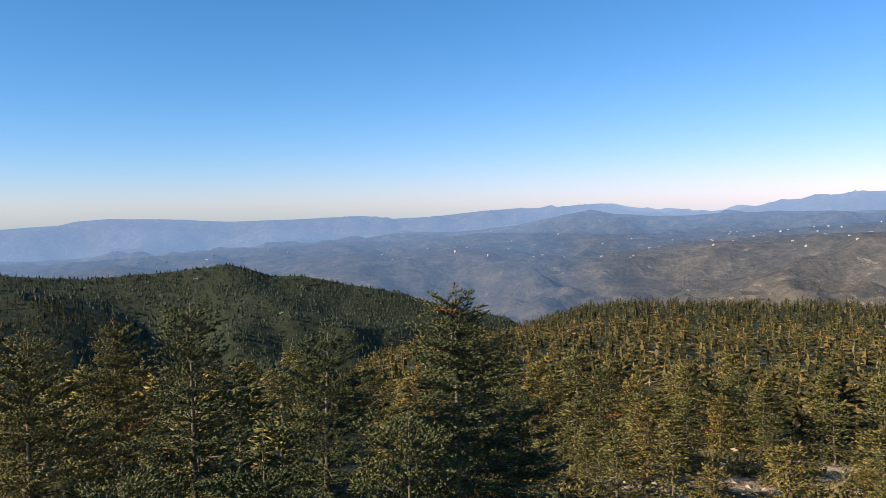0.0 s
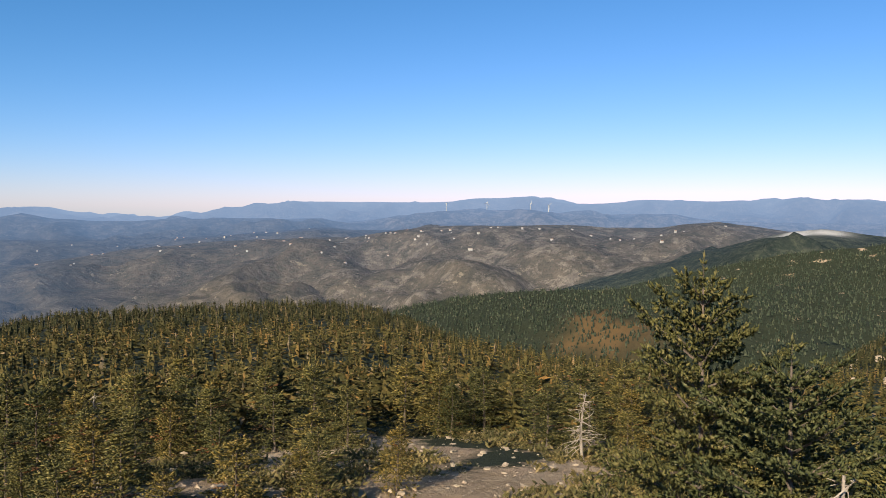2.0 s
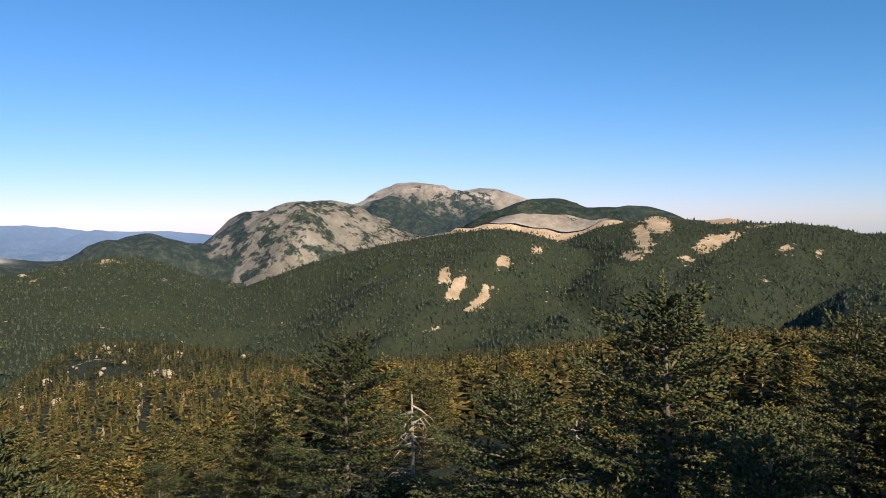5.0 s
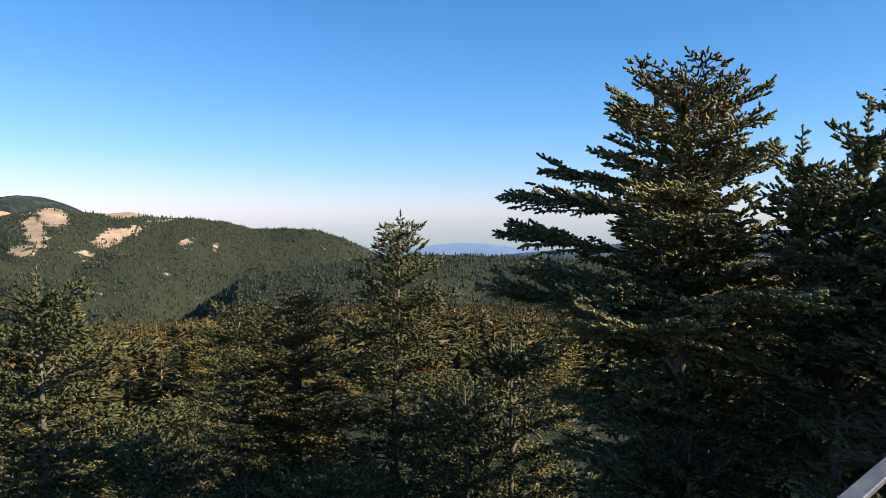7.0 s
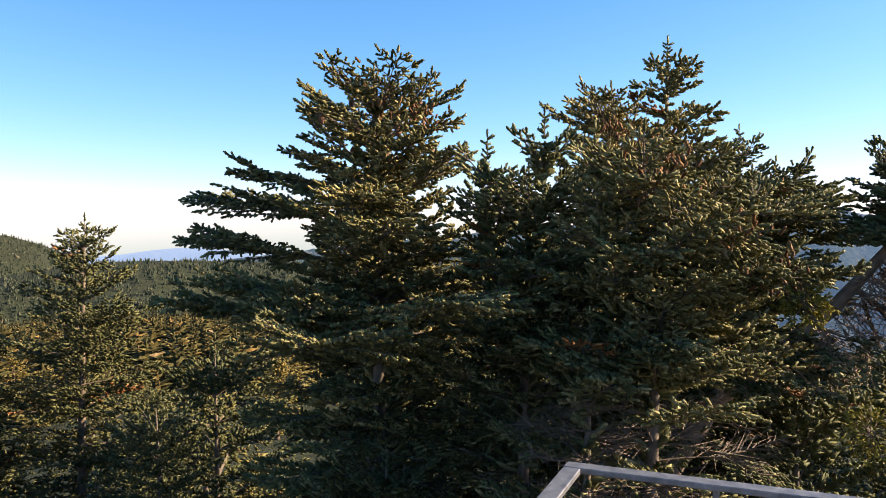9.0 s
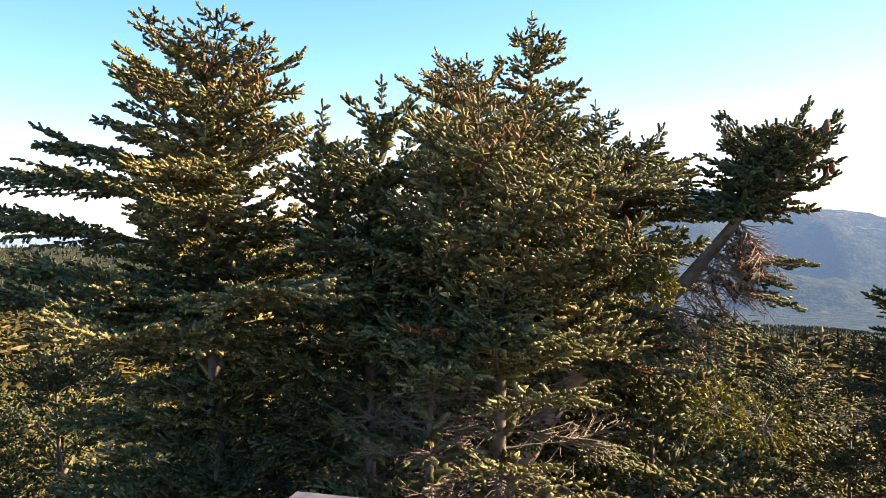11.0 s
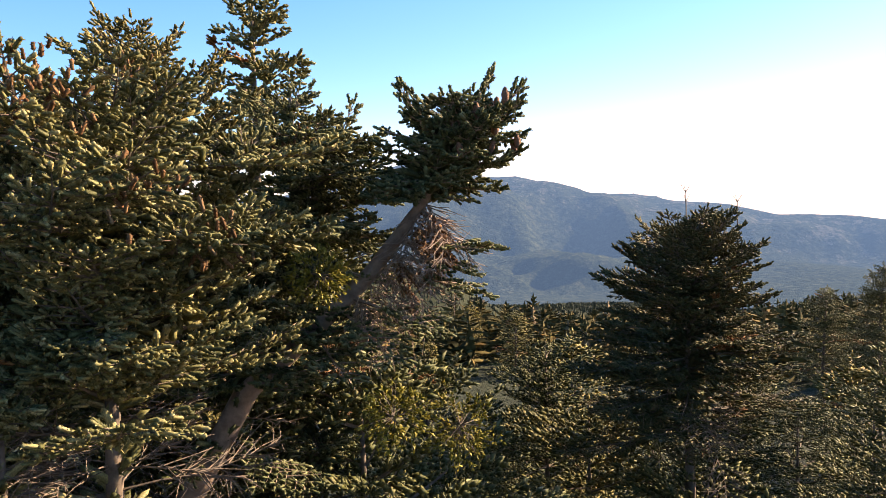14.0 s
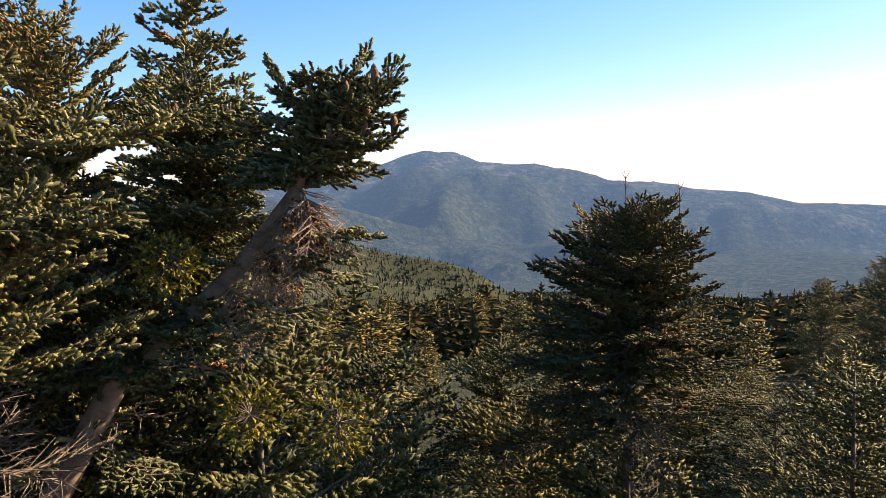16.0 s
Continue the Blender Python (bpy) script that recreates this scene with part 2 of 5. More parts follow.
def part(name, bm, mat, parent, label="", place=(0, 0, 0)):
    me = bpy.data.meshes.new(name)
    bm.to_mesh(me)
    bm.free()
    me.materials.append(mat)
    ob = new(name, me)
    ob.parent = parent
    ob.location = place
    if label:
        tagged(ob, label)
    return ob


# ---- the lie of the land ----
_flat = np.random.RandomState(5).rand(256 * 256)


def vnoise(x, y):
    """Smooth value noise of arrays, 0 to 1."""
    xi, yi = np.floor(x).astype(int), np.floor(y).astype(int)
    fx, fy = x - xi, y - yi
    fx, fy = fx * fx * (3 - 2 * fx), fy * fy * (3 - 2 * fy)
    g = lambda a, b: _flat.take((a & 255) * 256 + (b & 255))
    return (g(xi, yi) * (1 - fx) + g(xi + 1, yi) * fx) * (1 - fy) + (g(xi, yi + 1) * (1 - fx) + g(xi + 1, yi + 1) * fx) * fy


def fnoise(x, y, octaves=4):
    total, amp = np.zeros_like(x), 0.5
    for k in range(octaves):
        total = total + amp * (vnoise(x * 2 ** k + 17.3 * k, y * 2 ** k + 9.1 * k) - 0.5)
        amp *= 0.5
    return total


EYE = 10.0
# slope of the home hill: height at these distances, for azimuths anticlockwise from +y
HOME_R = [0, 30, 60, 120, 250, 400, 650, 1000, 1500, 5000]
HOME = {
    60: [0, -0.5, -6.9, -22.8, -55.5, -82.7, -118.2, -172, -232, -282],
    20: [0, -0.5, -5.9, -25.8, -70.5, -117.7, -168.2, -192, -252, -282],
    2: [0, -1.5, -7.9, -19.8, -35, -66, -158.2, -222, -272, -282],
    -12: [0, -1.2, -7, -18, -29.5, -42.5, -124.3, -212, -272, -282],
    -30: [0, -1.3, -7, -18.1, -29.5, -42, -105, -192, -272, -282],
    -48: [0, -1.4, -7.3, -21.7, -41.4, -87, -148.4, -182, -232, -282],
    -60: [0, -2.5, -9.9, -24.8, -43.6, -79.4, -139.1, -162, -212, -282],
    -70: [0, -2, -9, -23, -35.5, -44, -120, -150, -200, -290],
    -90: [0, -1, -6, -18, -37, -62, -115, -150, -200, -290],
    -115: [0, -1, -4, -11, -26, -48, -95, -130, -180, -290],
    -131: [0, 0, -3, -9, -23, -42, -80, -120, -160, -290],
    -150: [0, 0, -3, -10, -27, -40, -50, -80, -150, -290],
    -180: [0, 0, -4, -16, -46, -85, -130, -190, -230, -290],
    -195: [0, 0, -5, -14, -38, -72, -120, -170, -220, -290],
    -208: [0, 0, -3, -10, -30, -60, -110, -160, -220, -290],
    -250: [0, 0, -3, -12, -35, -70, -110, -160, -220, -290],
    -300: [0, -1, -8, -25, -60, -90, -130, -180, -240, -290],
}
HOME_AZ = np.array(sorted(HOME))
HOME_Z = np.array([HOME[a] for a in HOME_AZ], dtype=float)

# ridges: distance, steepness before and behind, how bare and how far down from the crest, and the crest as azimuth and elevation from the tower
RIDGES = [
    ("hill_north", 1000, 0.30, 0.5, 0.0, 60, [(70, -4.6), (45, -4.2), (31.4, -3.95), (29.4, -4.2), (26.4, -4.5), (23.6, -4.35), (21, -4.25), (19.2, -4.05), (17.2, -3.9), (16.1, -4.15), (14.1, -4.85), (12.1, -4.9), (10.1, -5.3), (8.5, -5.7), (5.1, -6.3), (2.7, -7.1), (-0.3, -7.8), (-3.2, -8.4), (-8, -12)]),
    ("north_spur", 560, 0.22, 0.4, 0.0, 60, [(70, -4.4), (40, -4.5), (31.4, -4.9), (29.5, -5.1), (27.5, -5.55), (25.5, -6.3), (23.7, -7.4), (22, -8.8), (19, -11)]),
    ("green_shelf", 850, 0.14, 0.3, 0.0, 60, [(-29, -11), (-32.5, -8.6), (-34.6, -7.4), (-38.8, -6.65), (-42.5, -6.2), (-46.7, -5.95), (-49.8, -5.85), (-52.8, -5.5), (-59.5, -5.3), (-66, -5.4), (-75, -7)]),
    ("wooded_hill", 1200, 0.22, 0.4, 0.12, 30, [(-40, -8.5), (-45.6, -7), (-49.6, -6.05), (-52.9, -5.05), (-57.9, -3.85), (-61.3, -3.05), (-63.8, -2.7), (-66.2, -2.4), (-69.5, -1.8), (-71.9, -1.5), (-73.1, -1.6), (-75, -2.2), (-76.9, -3.0), (-79.2, -3.65), (-81.4, -4.3), (-86, -6)]),
    ("quarry_ridge", 1900, 0.22, 0.4, 0.0, 60, [(-46, -6), (-52.9, -4.05), (-55.4, -3.33), (-57.9, -2.51), (-60.4, -1.81), (-62.1, -1.44), (-63.8, -1.28), (-65.4, -1.45), (-67.1, -1.7), (-69.5, -1.7), (-74, -3)]),
    ("dark_hill", 2000, 0.45, 0.5, 0.25, 40, [(-62, -4), (-66, -2.6), (-68.7, -1.83), (-69.5, -1.54), (-71.1, -0.8), (-72.3, -0.4), (-73.6, -0.08), (-75, -0.33), (-76.5, -0.73), (-77.3, -0.73), (-80, -1.8), (-84, -3)]),
    ("rocky_mountain", 2100, 0.42, 0.5, 0.52, 600, [(-74, -3.4), (-75.8, -2), (-76.9, -1.2), (-78, -0.42), (-79.5, 0.55), (-80.9, 1.5), (-81.6, 1.49), (-82.5, 1.29), (-84.1, 1.82), (-85.4, 2.17), (-86.4, 2.2), (-88.4, 1.75), (-89.4, 1.1), (-90.4, 0.54), (-91.8, -0.23), (-93.2, -0.63), (-98, -3)]),
    ("high_peak", 3000, 0.5, 0.5, 0.9, 125, [(-82, -2), (-85, 0), (-87.7, 1.47), (-89, 2.04), (-90.1, 2.74), (-91.1, 3.25), (-92.2, 3.39), (-94.8, 3.08), (-95.5, 2.58), (-96.2, 2.71), (-97.4, 2.84), (-98.5, 2.77), (-100.1, 2.23), (-101.3, 1.83), (-102.4, 1.14), (-104.9, 0.73), (-108, -1)]),
    ("dark_knob", 1950, 0.4, 0.5, 0.0, 40, [(-95, -1), (-98, 0.9), (-100.1, 1.74), (-101.7, 1.99), (-103.7, 1.83), (-105.7, 1.02), (-106.5, 0.73), (-107.7, 1.22), (-108.6, 1.22), (-109.6, 0.8), (-110.4, 0.5), (-114, -1)]),
    ("brown_saddle", 1650, 0.3, 0.4, 0.95, 900, [(-90, -1.4), (-94.3, -0.42), (-95.8, -0.18), (-98.5, 0.05), (-100.1, 0.61), (-101.3, 0.94), (-104.1, 0.52), (-105.7, 0.32), (-108, 0.1), (-112, -1)]),
    ("west_spur", 1150, 0.26, 0.4, 0.0, 60, [(-72, -6), (-77, -4.4), (-80, -4), (-84.4, -2.5), (-87.6, -1.7), (-91.1, -0.95), (-94.3, -0.55), (-98.5, -0.15), (-100.5, -0.45), (-103.2, -1.25), (-106, -2.4), (-110, -4)]),
    ("bald_ridge", 1250, 0.26, 0.4, 0.0, 60, [(-97, -4), (-100, -2.6), (-103.2, -1.3), (-105.7, -0.25), (-108.1, 0.2), (-109.8, 0.55), (-111.4, 0.33), (-113.1, 0.12), (-114.8, 0.28), (-116.4, -0.12), (-118.9, -0.16), (-121.4, -0.5), (-123, -0.95), (-125.1, -0.9), (-127.4, -1.0), (-129.4, -1.65), (-131.5, -2.6), (-134, -4)]),
    ("saddle", 800, 0.2, 0.3, 0.0, 60, [(-122, -4.5), (-128, -3.5), (-133.7, -2.85), (-137.3, -2.9), (-141.9, -3.05), (-147.5, -3.2), (-158, -3.6), (-166, -5)]),
    ("south_foothill", 2050, 0.5, 0.5, 0.0, 60, [(-150, -3), (-160, -1.6), (-166, -1.7), (-169.6, -2.4), (-172.5, -3.3), (-175.8, -4.2), (-178.7, -5.0), (-181.6, -5.7), (-184.3, -5.25), (-186.8, -5.05), (-190.4, -5.65), (-194, -6.4), (-200, -7.5), (-208, -8)]),
    ("south_spur", 900, 0.3, 0.4, 0.0, 60, [(-150, -4.5), (-160, -4), (-166, -4.3), (-169.5, -4.95), (-173.2, -5.9), (-177.4, -6.65), (-179.1, -7.3), (-180.7, -8.3), (-182.8, -9.4), (-186.7, -9.5), (-192.4, -9.3), (-200, -9.6)]),
    ("south_mountain", 2800, 0.42, 0.5, 0.30, 130, [(-140, -3), (-160, -1), (-166, -0.6), (-170.9, 0.37), (-172.6, 0.75), (-174.2, 1.34), (-175.7, 1.68), (-177.1, 1.4), (-178.4, 1.25), (-179.6, 0.75), (-182.3, 0.5), (-183.6, 0.55), (-185.7, 0.03), (-187.4, -0.45), (-189.6, -1.15), (-192.2, -0.95), (-194.6, -1.43), (-198.4, -1.75), (-201.5, -2.5), (-203.6, -2.5), (-206.5, -2.62), (-209, -3), (-240, -3.4)]),
    ("brown_hill", 2700, 0.22, 0.3, 0.34, 900, [(-15, -6.5), (-18, -5.9), (-20.4, -5.3), (-23.7, -4.2), (-27, -3.4), (-29.4, -2.6), (-31.9, -2.05), (-34.5, -1.65), (-36.7, -1.45), (-38.8, -1.32), (-42.3, -1.3), (-46.5, -1.2), (-49.7, -1.38), (-53.4, -1.35), (-55.1, -1.05), (-57.1, -0.88), (-58.8, -1.1), (-61.4, -1.45), (-66, -1.8), (-72, -2.6)]),
    ("low_swell", 2900, 0.15, 0.2, 0.2, 900, [(60, -5.2), (31, -4.4), (24.7, -3.6), (17, -4.6), (9.2, -3.45), (5.1, -3.75), (0.9, -3.25), (-3.3, -3.6), (-8.9, -3.9), (-12.9, -3.4), (-17.1, -2.85), (-21.2, -2.5), (-25.4, -2.3), (-29.5, -2.2), (-35, -2.4)]),
    ("low_range", 3500, 0.2, 0.2, 0.2, 900, [(60, -4), (31.4, -3.6), (24.7, -3.2), (19.9, -3.1), (15.2, -2.93), (10.8, -2.62), (7.5, -2.54), (5.1, -2.68), (0.9, -2.3), (-3.3, -2.1), (-11.4, -2.33), (-17.2, -2.3), (-22.6, -2.0), (-28.2, -1.6), (-34, -1.7), (-45, -2)]),
    ("mid_range", 4000, 0.3, 0.3, 0.3, 900, [(60, -3.4), (20, -3), (9.2, -2.5), (4.2, -1.9), (0.7, -1.98), (-3.6, -1.6), (-5.8, -1.15), (-7.6, -0.85), (-9.2, -0.52), (-11, -0.85), (-13.4, -1.04), (-17.2, -1.0), (-21.2, -0.85), (-25.2, -0.83), (-27.6, -1.08), (-28.7, -0.9), (-31.2, -1.23), (-34.4, -1.3), (-37, -1.1), (-42.5, -1.14), (-50, -1.5), (-60, -1.6)]),
    ("turbine_ridge", 4250, 0.4, 0.4, 0.45, 900, [(-24, -2), (-30.1, -1.29), (-32.1, -0.95), (-35, -0.57), (-38.3, -0.21), (-39.6, -0.08), (-40.8, -0.2), (-43.3, -0.14), (-45.8, -0.37), (-47, -0.24), (-48.6, -0.11), (-49.4, -0.43), (-52.6, -0.33), (-54.5, -0.39), (-56, -0.7), (-58.2, -0.83), (-61.8, -0.9), (-70, -1)]),
    ("far_range", 4700, 0.5, 0.5, 0.3, 900, [(60, -1), (40, -1.1), (31.2, -1), (28, -0.84), (27, -0.61), (24.5, -0.48), (20.9, -0.57), (17.1, -0.86), (13.2, -0.83), (9.1, -0.68), (7.5, -0.63), (5, -0.93), (2.5, -0.82), (-0.8, -0.52), (-3.3, -0.36), (-7.6, -0.27), (-10.6, -0.08), (-12.2, -0.4), (-14.2, -0.62), (-16.9, -0.79), (-20.8, -0.45), (-22.7, -0.05), (-25.2, 0.24), (-28.1, 0.4), (-31.4, 0.36), (-36.7, 0.4), (-38.3, 0.43), (-39.8, 0.68), (-41.9, 0.71), (-44, 0.87), (-45.2, 0.55), (-46.6, 0.34), (-49.1, 0.32), (-52, 0.62), (-54.6, 0.6), (-56.3, 0.52), (-58.5, 0.6), (-60.6, 0.62), (-62.3, 0.85), (-63.8, 0.62), (-66.5, 0.7), (-68.3, 0.45), (-70, 0.2), (-75.4, 0.12), (-85, -1)]),
    ("far_south_range", 4500, 0.5, 0.5, 0.3, 900, [(-105, -3), (-125, -2.6), (-131.5, -2.57), (-134.3, -2.4), (-135.8, -2.2), (-138, -2.0), (-139.5, -2.02), (-141.3, -2.25), (-144, -2.6), (-160, -2.6), (-175, -3)]),
]

# open ground among the woods: azimuth and elevation of its middle, half width and half height, slant, and how open it is
OPEN = [
    (-110.0, 0.0, 0.9, 0.6, -0.3, 1.3), (-109.0, -1.0, 0.7, 0.9, -0.8, 1.2), (-108.2, -2.3, 0.7, 0.4, 0.0, 0.9), (-114.4, 0.1, 1.3, 0.25, 0.0, 1.2), (-113.9, -1.2, 1.6, 0.35, 0.25, 1.1), (-112.1, -2.6, 0.7, 0.3, -0.3, 0.9),
    (-118.5, -1.8, 0.7, 0.2, 0.1, 0.9), (-120.6, -2.1, 0.6, 0.18, 0.1, 0.8), (-117.0, -0.3, 1.6, 0.12, 0.1, 0.8), (-94.6, -3.6, 0.35, 0.6, 0.0, 1.3), (-95.5, -4.5, 0.8, 0.75, 0.9, 1.3), (-97.0, -5.6, 0.9, 0.4, 0.6, 1.2),
    (-98.3, -4.4, 0.6, 0.6, 0.2, 1.1), (-98.9, -2.6, 0.5, 0.5, 0.0, 1.0), (-101.5, -1.8, 0.5, 0.3, 0.3, 0.9), (-92.9, -3.7, 0.4, 0.4, 0.3, 0.9), (-71.0, -1.9, 1.2, 0.28, 0.0, 0.65), (-66.2, -2.5, 0.7, 0.2, 0.0, 0.6), (-63.5, -3.4, 1.0, 0.2, 0.0, 0.55), (-61.3, -4.5, 0.8, 0.2, 0.0, 0.55),
]


def openness(az, r, z):
    """How far the woods leave the ground open, 0 to 1 and over."""
    el = np.degrees(np.arctan2(z - EYE, r))
    total = np.zeros_like(az)
    for a, e, wa, we, slant, amount in OPEN:
        da = az - a
        total = np.maximum(total, amount * np.exp(-(da / wa) ** 2 - ((el - e + slant * da) / we) ** 2))
    return np.where(r > 560, total, 0)


def home_height(az, r):
    """Height of the home hill, blended between the slopes given above."""
    az = (az + 300) % 360 - 300
    k = np.clip(np.searchsorted(HOME_AZ, az) - 1, 0, len(HOME_AZ) - 2)
    u = np.clip((az - HOME_AZ[k]) / (HOME_AZ[k + 1] - HOME_AZ[k]), 0, 1)
    u = u * u * (3 - 2 * u)
    j = np.clip(np.searchsorted(HOME_R, r) - 1, 0, len(HOME_R) - 2)
    hr = np.array(HOME_R, dtype=float)
    v = np.clip((r - hr[j]) / (hr[j + 1] - hr[j]), 0, 1)
    low = HOME_Z[k, j] * (1 - v) + HOME_Z[k, j + 1] * v
    high = HOME_Z[k + 1, j] * (1 - v) + HOME_Z[k + 1, j + 1] * v
    return low * (1 - u) + high * u


def land(az, r):
    """Height, bareness and the index of the uppermost ridge (-1: home hill) at azimuths and distances."""
    x, y = -r * np.sin(np.radians(az)), r * np.cos(np.radians(az))
    z = home_height(az, r) + fnoise(x / 60, y / 60) * np.clip(r / 80, 0, 1) * 5 + fnoise(x / 420 + 3, y / 420) * np.clip((r - 500) / 900, 0, 1) * 60
    z += fnoise(x / 9, y / 9, 3) * 0.7 * np.clip(r / 12, 0, 1)
    bare = np.zeros_like(z)
    top = np.full(z.shape, -1)
    wrap = (az + 290) % 360 - 290
    for i, (name, dist, front, back, rocky, line, crest) in enumerate(RIDGES):
        ca = np.array([c[0] for c in crest][::-1], dtype=float)
        ce = np.array([c[1] for c in crest][::-1], dtype=float)
        near = np.nonzero((wrap > ca[0] - 25) & (wrap < ca[-1] + 25))
        w, q, px, py = wrap[near], r[near], x[near], y[near]
        low = np.clip(np.abs(q - dist) * front / (0.05 * dist), 0, 1)
        w2 = w + low * fnoise(px / (0.17 * dist) + i, py / (0.17 * dist), 3) * 9
        el = sum(np.interp(w2 + low * k, ca, ce) for k in (-4, -2, 0, 2, 4)) / 5 + 0.05 * fnoise(w / 1.1, np.full_like(w, i * 7.7), 4) * (1.5 + 2 * rocky)
        off = np.maximum(np.maximum(ca[0] - w, w - ca[-1]), 0)
        crest_z = EYE + dist * np.tan(np.radians(el)) - off * dist * 0.012
        gap = q - dist
        fall = np.where(gap < 0, -gap * front, gap * back)
        spur = fnoise(px / (0.11 * dist) + i * 3.1, py / (0.11 * dist) + i, 4) * 2
        h = crest_z - fall * (1 + 0.75 * spur) + fnoise(px / 90, py / 90, 3) * np.clip(fall / 40, 0, 1) * 14
        if dist >= 1500:
            h = h + (0.5 - 2.2 * np.abs(fnoise(px / 330 + i, py / 330, 4))) * np.clip(fall / 60, 0, 1) * 120
        over = h > z[near]
        z[near] = np.where(over, h, z[near])
        bare[near] = np.where(over, rocky * np.clip(1.5 - np.abs(fall) / line, 0, 1), bare[near])
        top[near] = np.where(over, i, top[near])
    return z, bare, top


def height_at(x, y):
    z, _, _ = land(np.array([math.degrees(math.atan2(-x, y))]), np.array([math.hypot(x, y)]))
    return float(z[0])


az_seen = np.arange(40, -216, -0.4)
az_rest = np.arange(-216, -320, -2.6)
AZ = np.concatenate([az_seen, az_rest])
crests = sorted({q[1] for q in RIDGES})
radii = [0.0] + list(np.geomspace(3, 420, 50)) + list(np.arange(440, 1500, 24))
radii = np.array(sorted(set(round(v, 1) for v in radii) | {c * f for c in crests if c <= 1500 for f in (0.97, 1.0, 1.04)}))
radii_far = np.array(sorted(set(np.round(np.geomspace(1500, 4950, 46), 1)) | {c * f for c in crests if c > 1500 for f in (0.93, 0.97, 1.0, 1.03)}))
radii, radii_far = radii[radii <= 1500], radii_far[radii_far >= 1500]


def sheet(name, rs, mat, label, category):
    a, r = np.meshgrid(AZ, rs)
    z, bare, top = land(a, r)
    x, y = -r * np.sin(np.radians(a)), r * np.cos(np.radians(a))
    n, k = len(rs), len(AZ)
    verts = np.stack([x, y, z], -1).reshape(-1, 3)
    i = np.arange(n - 1)[:, None] * k
    j = np.arange(k)[None, :]
    j2 = (j + 1) % k
    faces = np.stack([i + j, i + j2, i + k + j2, i + k + j], -1).reshape(-1, 4)
    ob = mesh_object(name, verts, faces, mat, smooth=True)
    tagged(ob, label, category, kind="structure")
    wrap = (a + 290) % 360 - 290
    if mat is M_GROUND:
        clear = np.exp(-((wrap + 33) / 24) ** 2 - ((r - 38) / 13) ** 2) * 0.95
        knoll = np.exp(-((wrap + 72) / 6) ** 2 - ((r - 330) / 40) ** 2) * 0.38
        clear = clear * (1 + 2.0 * fnoise(x / 6, y / 6, 3))
        bare = np.clip(np.maximum.reduce([bare * 0.8, clear, openness(wrap, r, z), knoll]) + 0.04, 0, 1)
        bracken = np.exp(-((wrap + 50.2) / 3.2) ** 2 - ((r - 670) / 45) ** 2)
        at = ob.data.attributes.new("bracken", "FLOAT", "POINT")
        at.data.foreach_set("value", np.clip(bracken * (0.8 + 4 * fnoise(x / 25, y / 25)), 0, 0.6).reshape(-1).astype(np.float32))
    else:
        # strength of the painted haze: grows with distance, then adjusted by bearing
        haze_glow = np.interp(r, [1500, 2000, 2700, 3200, 3800, 4300, 4700, 5000], [0.10, 0.20, 0.36, 0.50, 0.66, 0.78, 0.87, 0.90])
        haze_glow = np.maximum(haze_glow, np.clip((-150 - wrap) / 15, 0, 1) * np.interp(r, [1500, 2300, 2800], [0.36, 0.42, 0.52]))
        haze_glow = np.maximum(haze_glow, np.clip((wrap + 30) / 25, 0, 1) * np.interp(r, [1500, 1900, 3000, 4200, 4700], [0.25, 0.45, 0.58, 0.72, 0.78]))
        haze_glow = haze_glow * (1 - 0.45 * np.exp(-((wrap + 94) / 14) ** 4))
        haze_glow = haze_glow - 0.09 * np.clip((wrap + 12) / 12, 0, 1) * np.clip((r - 4300) / 300, 0, 1)
        wooded = [i for i, q in enumerate(RIDGES) if q[0] in ("quarry_ridge", "dark_hill", "dark_knob")]
        pit = np.exp(-((wrap + 62.9) / 2.4) ** 4 - ((r - 1860) / 42) ** 4) * np.clip(1.1 + 3 * fnoise(x / 40, y / 40), 0, 1)
        at = ob.data.attributes.new("farmed", "FLOAT", "POINT")
        at.data.foreach_set("value", (np.clip((wrap + 80) / 10, 0, 1) * np.where(np.isin(top, wooded), 0.1, 1.0)).reshape(-1).astype(np.float32))
        at = ob.data.attributes.new("quarry", "FLOAT", "POINT")
        at.data.foreach_set("value", np.clip(pit, 0, 1).reshape(-1).astype(np.float32))
        at = ob.data.attributes.new("haze_glow", "FLOAT", "POINT")
        at.data.foreach_set("value", haze_glow.reshape(-1).astype(np.float32))
    at = ob.data.attributes.new("bare", "FLOAT", "POINT")
    at.data.foreach_set("value", bare.reshape(-1).astype(np.float32))
    return ob


ground = sheet("ground", radii, M_GROUND, "stony mountain ground with scrub, scree and forest floor", "ground")
backdrop = sheet("backdrop", radii_far, M_FAR, "valley, hills and distant mountain ranges with blue haze painted on", "mountains")


